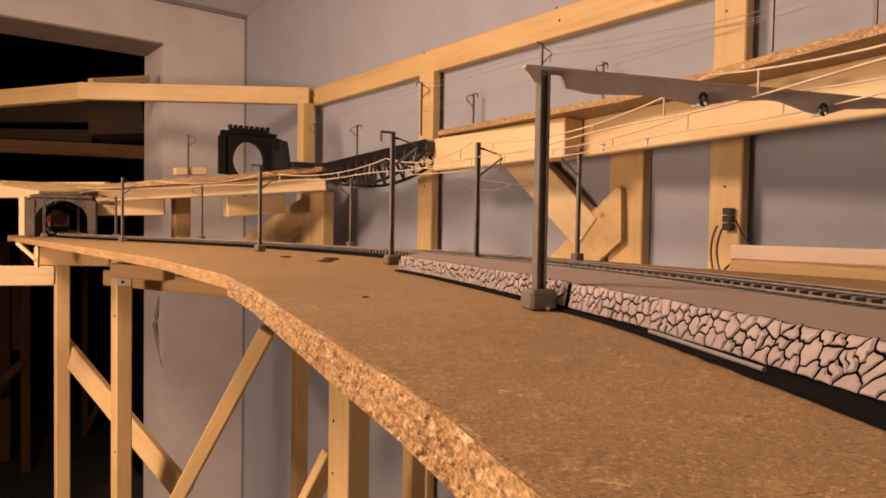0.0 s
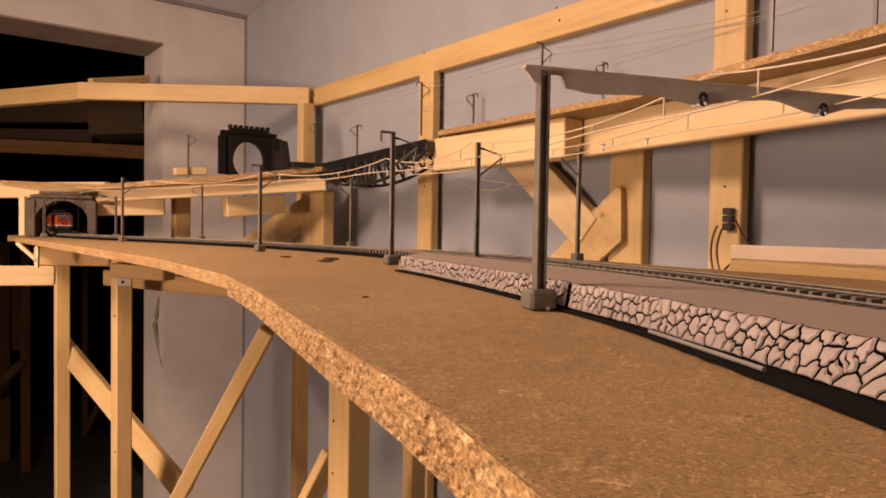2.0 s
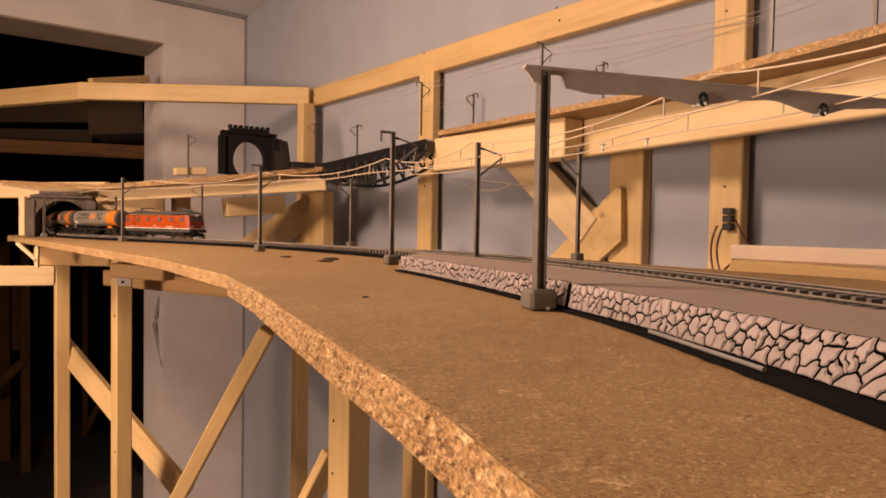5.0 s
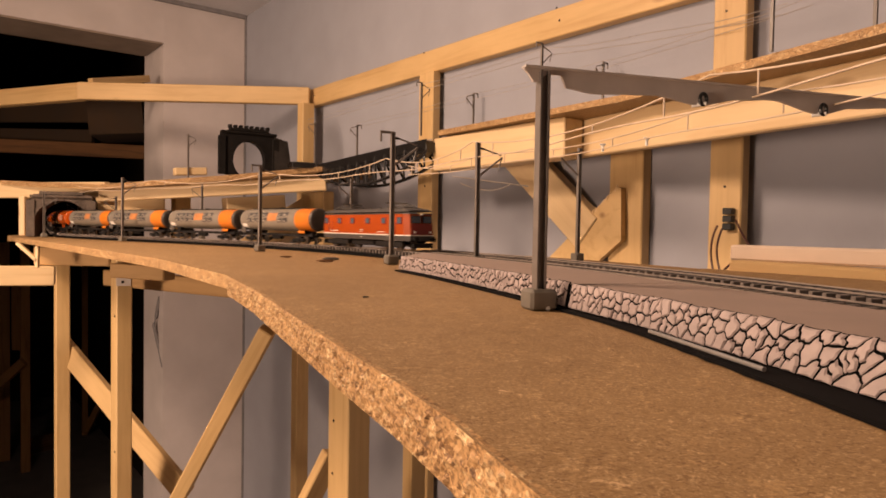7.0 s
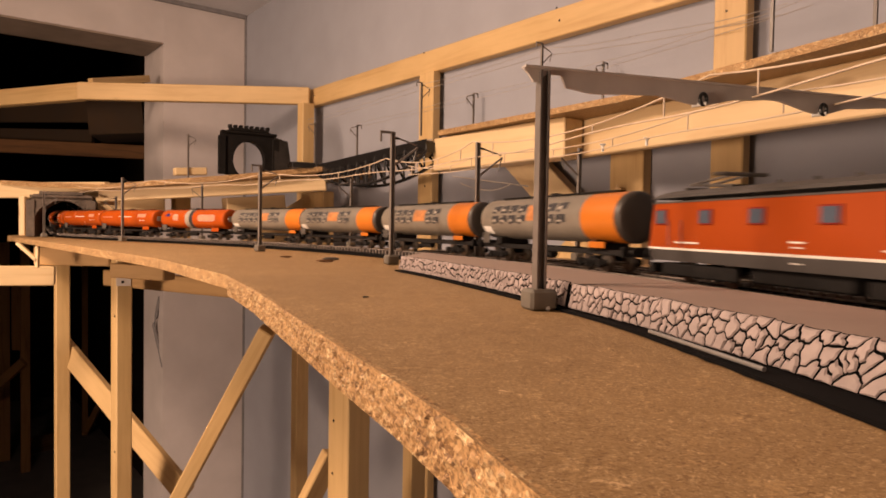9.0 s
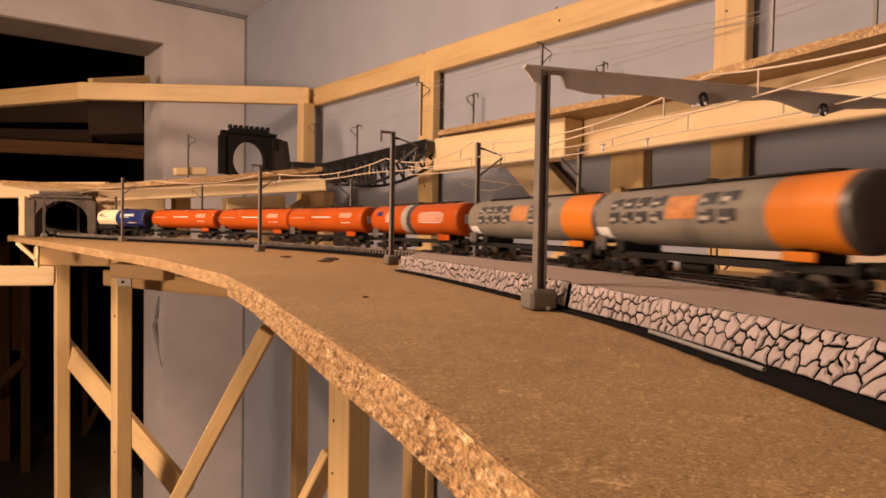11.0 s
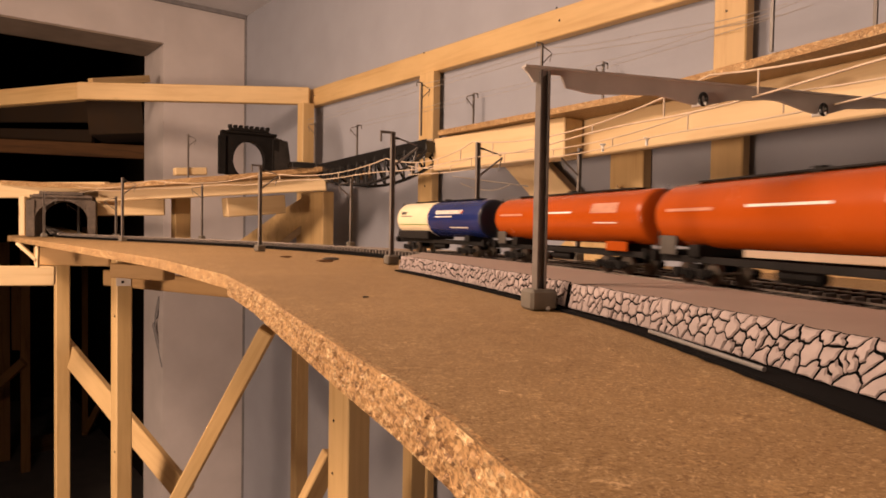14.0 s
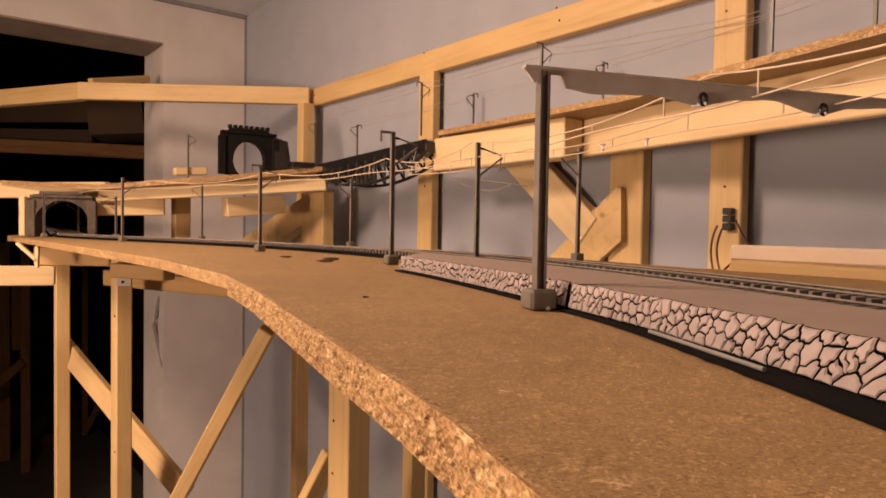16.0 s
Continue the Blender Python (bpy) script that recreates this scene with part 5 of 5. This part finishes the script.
        part("plough", boxed(min(d * (L - 0.002), d * (L + 0.003)), max(d * (L - 0.002), d * (L + 0.003)), -0.012, 0.012, 0.0035, 0.0085, 0.0006), M_UNDER, top, "black snow plough")
        part("step", boxed(min(d * (L - 0.004), d * (L + 0.002)), max(d * (L - 0.004), d * (L + 0.002)), -0.016, 0.016, 0.0100, 0.0106), M_UNDER, top)
    for x in (-0.060, 0.060):
        bogie(top, x, 0.030, M_UNDER)
        part("bogie_cover", boxed(x - 0.028, x + 0.028, -0.0152, -0.0140, 0.0035, 0.0095, 0.0006), M_UNDER, top)
        part("bogie_cover", boxed(x - 0.028, x + 0.028, 0.0140, 0.0152, 0.0035, 0.0095, 0.0006), M_UNDER, top)
    part("transformer_box", boxed(-0.026, 0.026, -0.0135, 0.0135, 0.0040, 0.0102, 0.0008), M_UNDER, top, "black box between the bogies")
    part("roof_walk", boxed(-0.045, 0.045, -0.007, 0.007, 0.0424, 0.0440, 0.0005), M_UNDER, top)
    for k in range(4):
        x = -0.030 + k * 0.020
        bm = bmesh.new()
        tube(bm, (x, 0.003, 0.0432), (x, 0.003, 0.0468), 0.0011, seg=8)
        part("roof_insulator", bm, M_UNDER_GREY, top, "small grey roof insulator")
    for d in (-1, 1):
        x = d * 0.066
        bm = bmesh.new()
        for s in (-1, 1):
            tube(bm, (x - d * 0.020, s * 0.0065, 0.0452), (x + d * 0.016, s * 0.0050, 0.0470), 0.0005, seg=6)
            tube(bm, (x + d * 0.016, s * 0.0050, 0.0470), (x - d * 0.014, s * 0.0040, 0.0500), 0.0006, seg=6)
        tube(bm, (x - d * 0.014, -0.013, 0.0503), (x - d * 0.014, 0.013, 0.0503), 0.0008, seg=6)
        tube(bm, (x - d * 0.017, -0.012, 0.0503), (x - d * 0.017, 0.012, 0.0503), 0.0008, seg=6)
        for q in (-0.018, 0.014):
            box(bm, x + q * d - 0.0012, x + q * d + 0.0012, -0.008, 0.008, 0.0418, 0.0456)
        part("pantograph", bm, M_UNDER_GREY, top, "lowered grey pantograph")
    return top


SPEED = 0.2846
loco = locomotive()
grey = grey_tank_car()
hoop = red_tank_car(True)
plain = red_tank_car(False)
blue = blue_tank_car()
# each vehicle, the line position of its front at 6 s, its half length, its half pivot distance
TRAIN = [(loco, 0.627, 0.1025, 0.060)]
greys = [grey] + [copy_thing(grey, Matrix()) for _ in range(3)]
TRAIN += [(g, q, 0.0965, 0.064) for g, q in zip(greys, (0.861, 1.068, 1.272, 1.454))]
reds = [hoop, plain] + [copy_thing(plain, Matrix()) for _ in range(2)]
TRAIN += [(g, q, 0.0945, 0.062) for g, q in zip(reds, (1.665, 1.874, 2.063, 2.263))]
TRAIN += [(blue, 2.472, 0.0865, 0.056)]


def vehicle_pose(s, pivot):
    a, b = track(s - pivot, bend(s - pivot), RAIL), track(s + pivot, bend(s + pivot), RAIL)
    mid, d = (a + b) / 2, a - b
    return pose(mid.x, mid.y, mid.z, 0, 0, math.degrees(math.atan2(d.y, d.x)))


PACE = [(0.0, 0.0), (1.0, 0.0), (1.6, 0.05), (2.2, 0.12), (3.0, 0.125), (3.6, 0.15), (4.0, 0.20), (4.3, 0.265), (4.8, SPEED), (16.0, SPEED)]   # the train pulls away slowly


def to_go(t):
    """How far the train still has to run at t seconds until where it is at 6 s."""
    if t >= 4.8:
        return SPEED * (6.0 - t)
    far, n = SPEED * 1.2, 60
    for i in range(n):
        u = t + (4.8 - t) * (i + 0.5) / n
        (ta, va), (tb, vb) = [(a, b) for a, b in zip(PACE, PACE[1:]) if a[0] <= u <= b[0]][0]
        far += (va + (vb - va) * (u - ta) / (tb - ta)) * (4.8 - t) / n
    return far


def motions():
    for ob, q, half, pivot in TRAIN:
        walk(ob, [(i * 0.2, vehicle_pose(q + half + to_go(i * 0.2), pivot)) for i in range(81)])


motions()
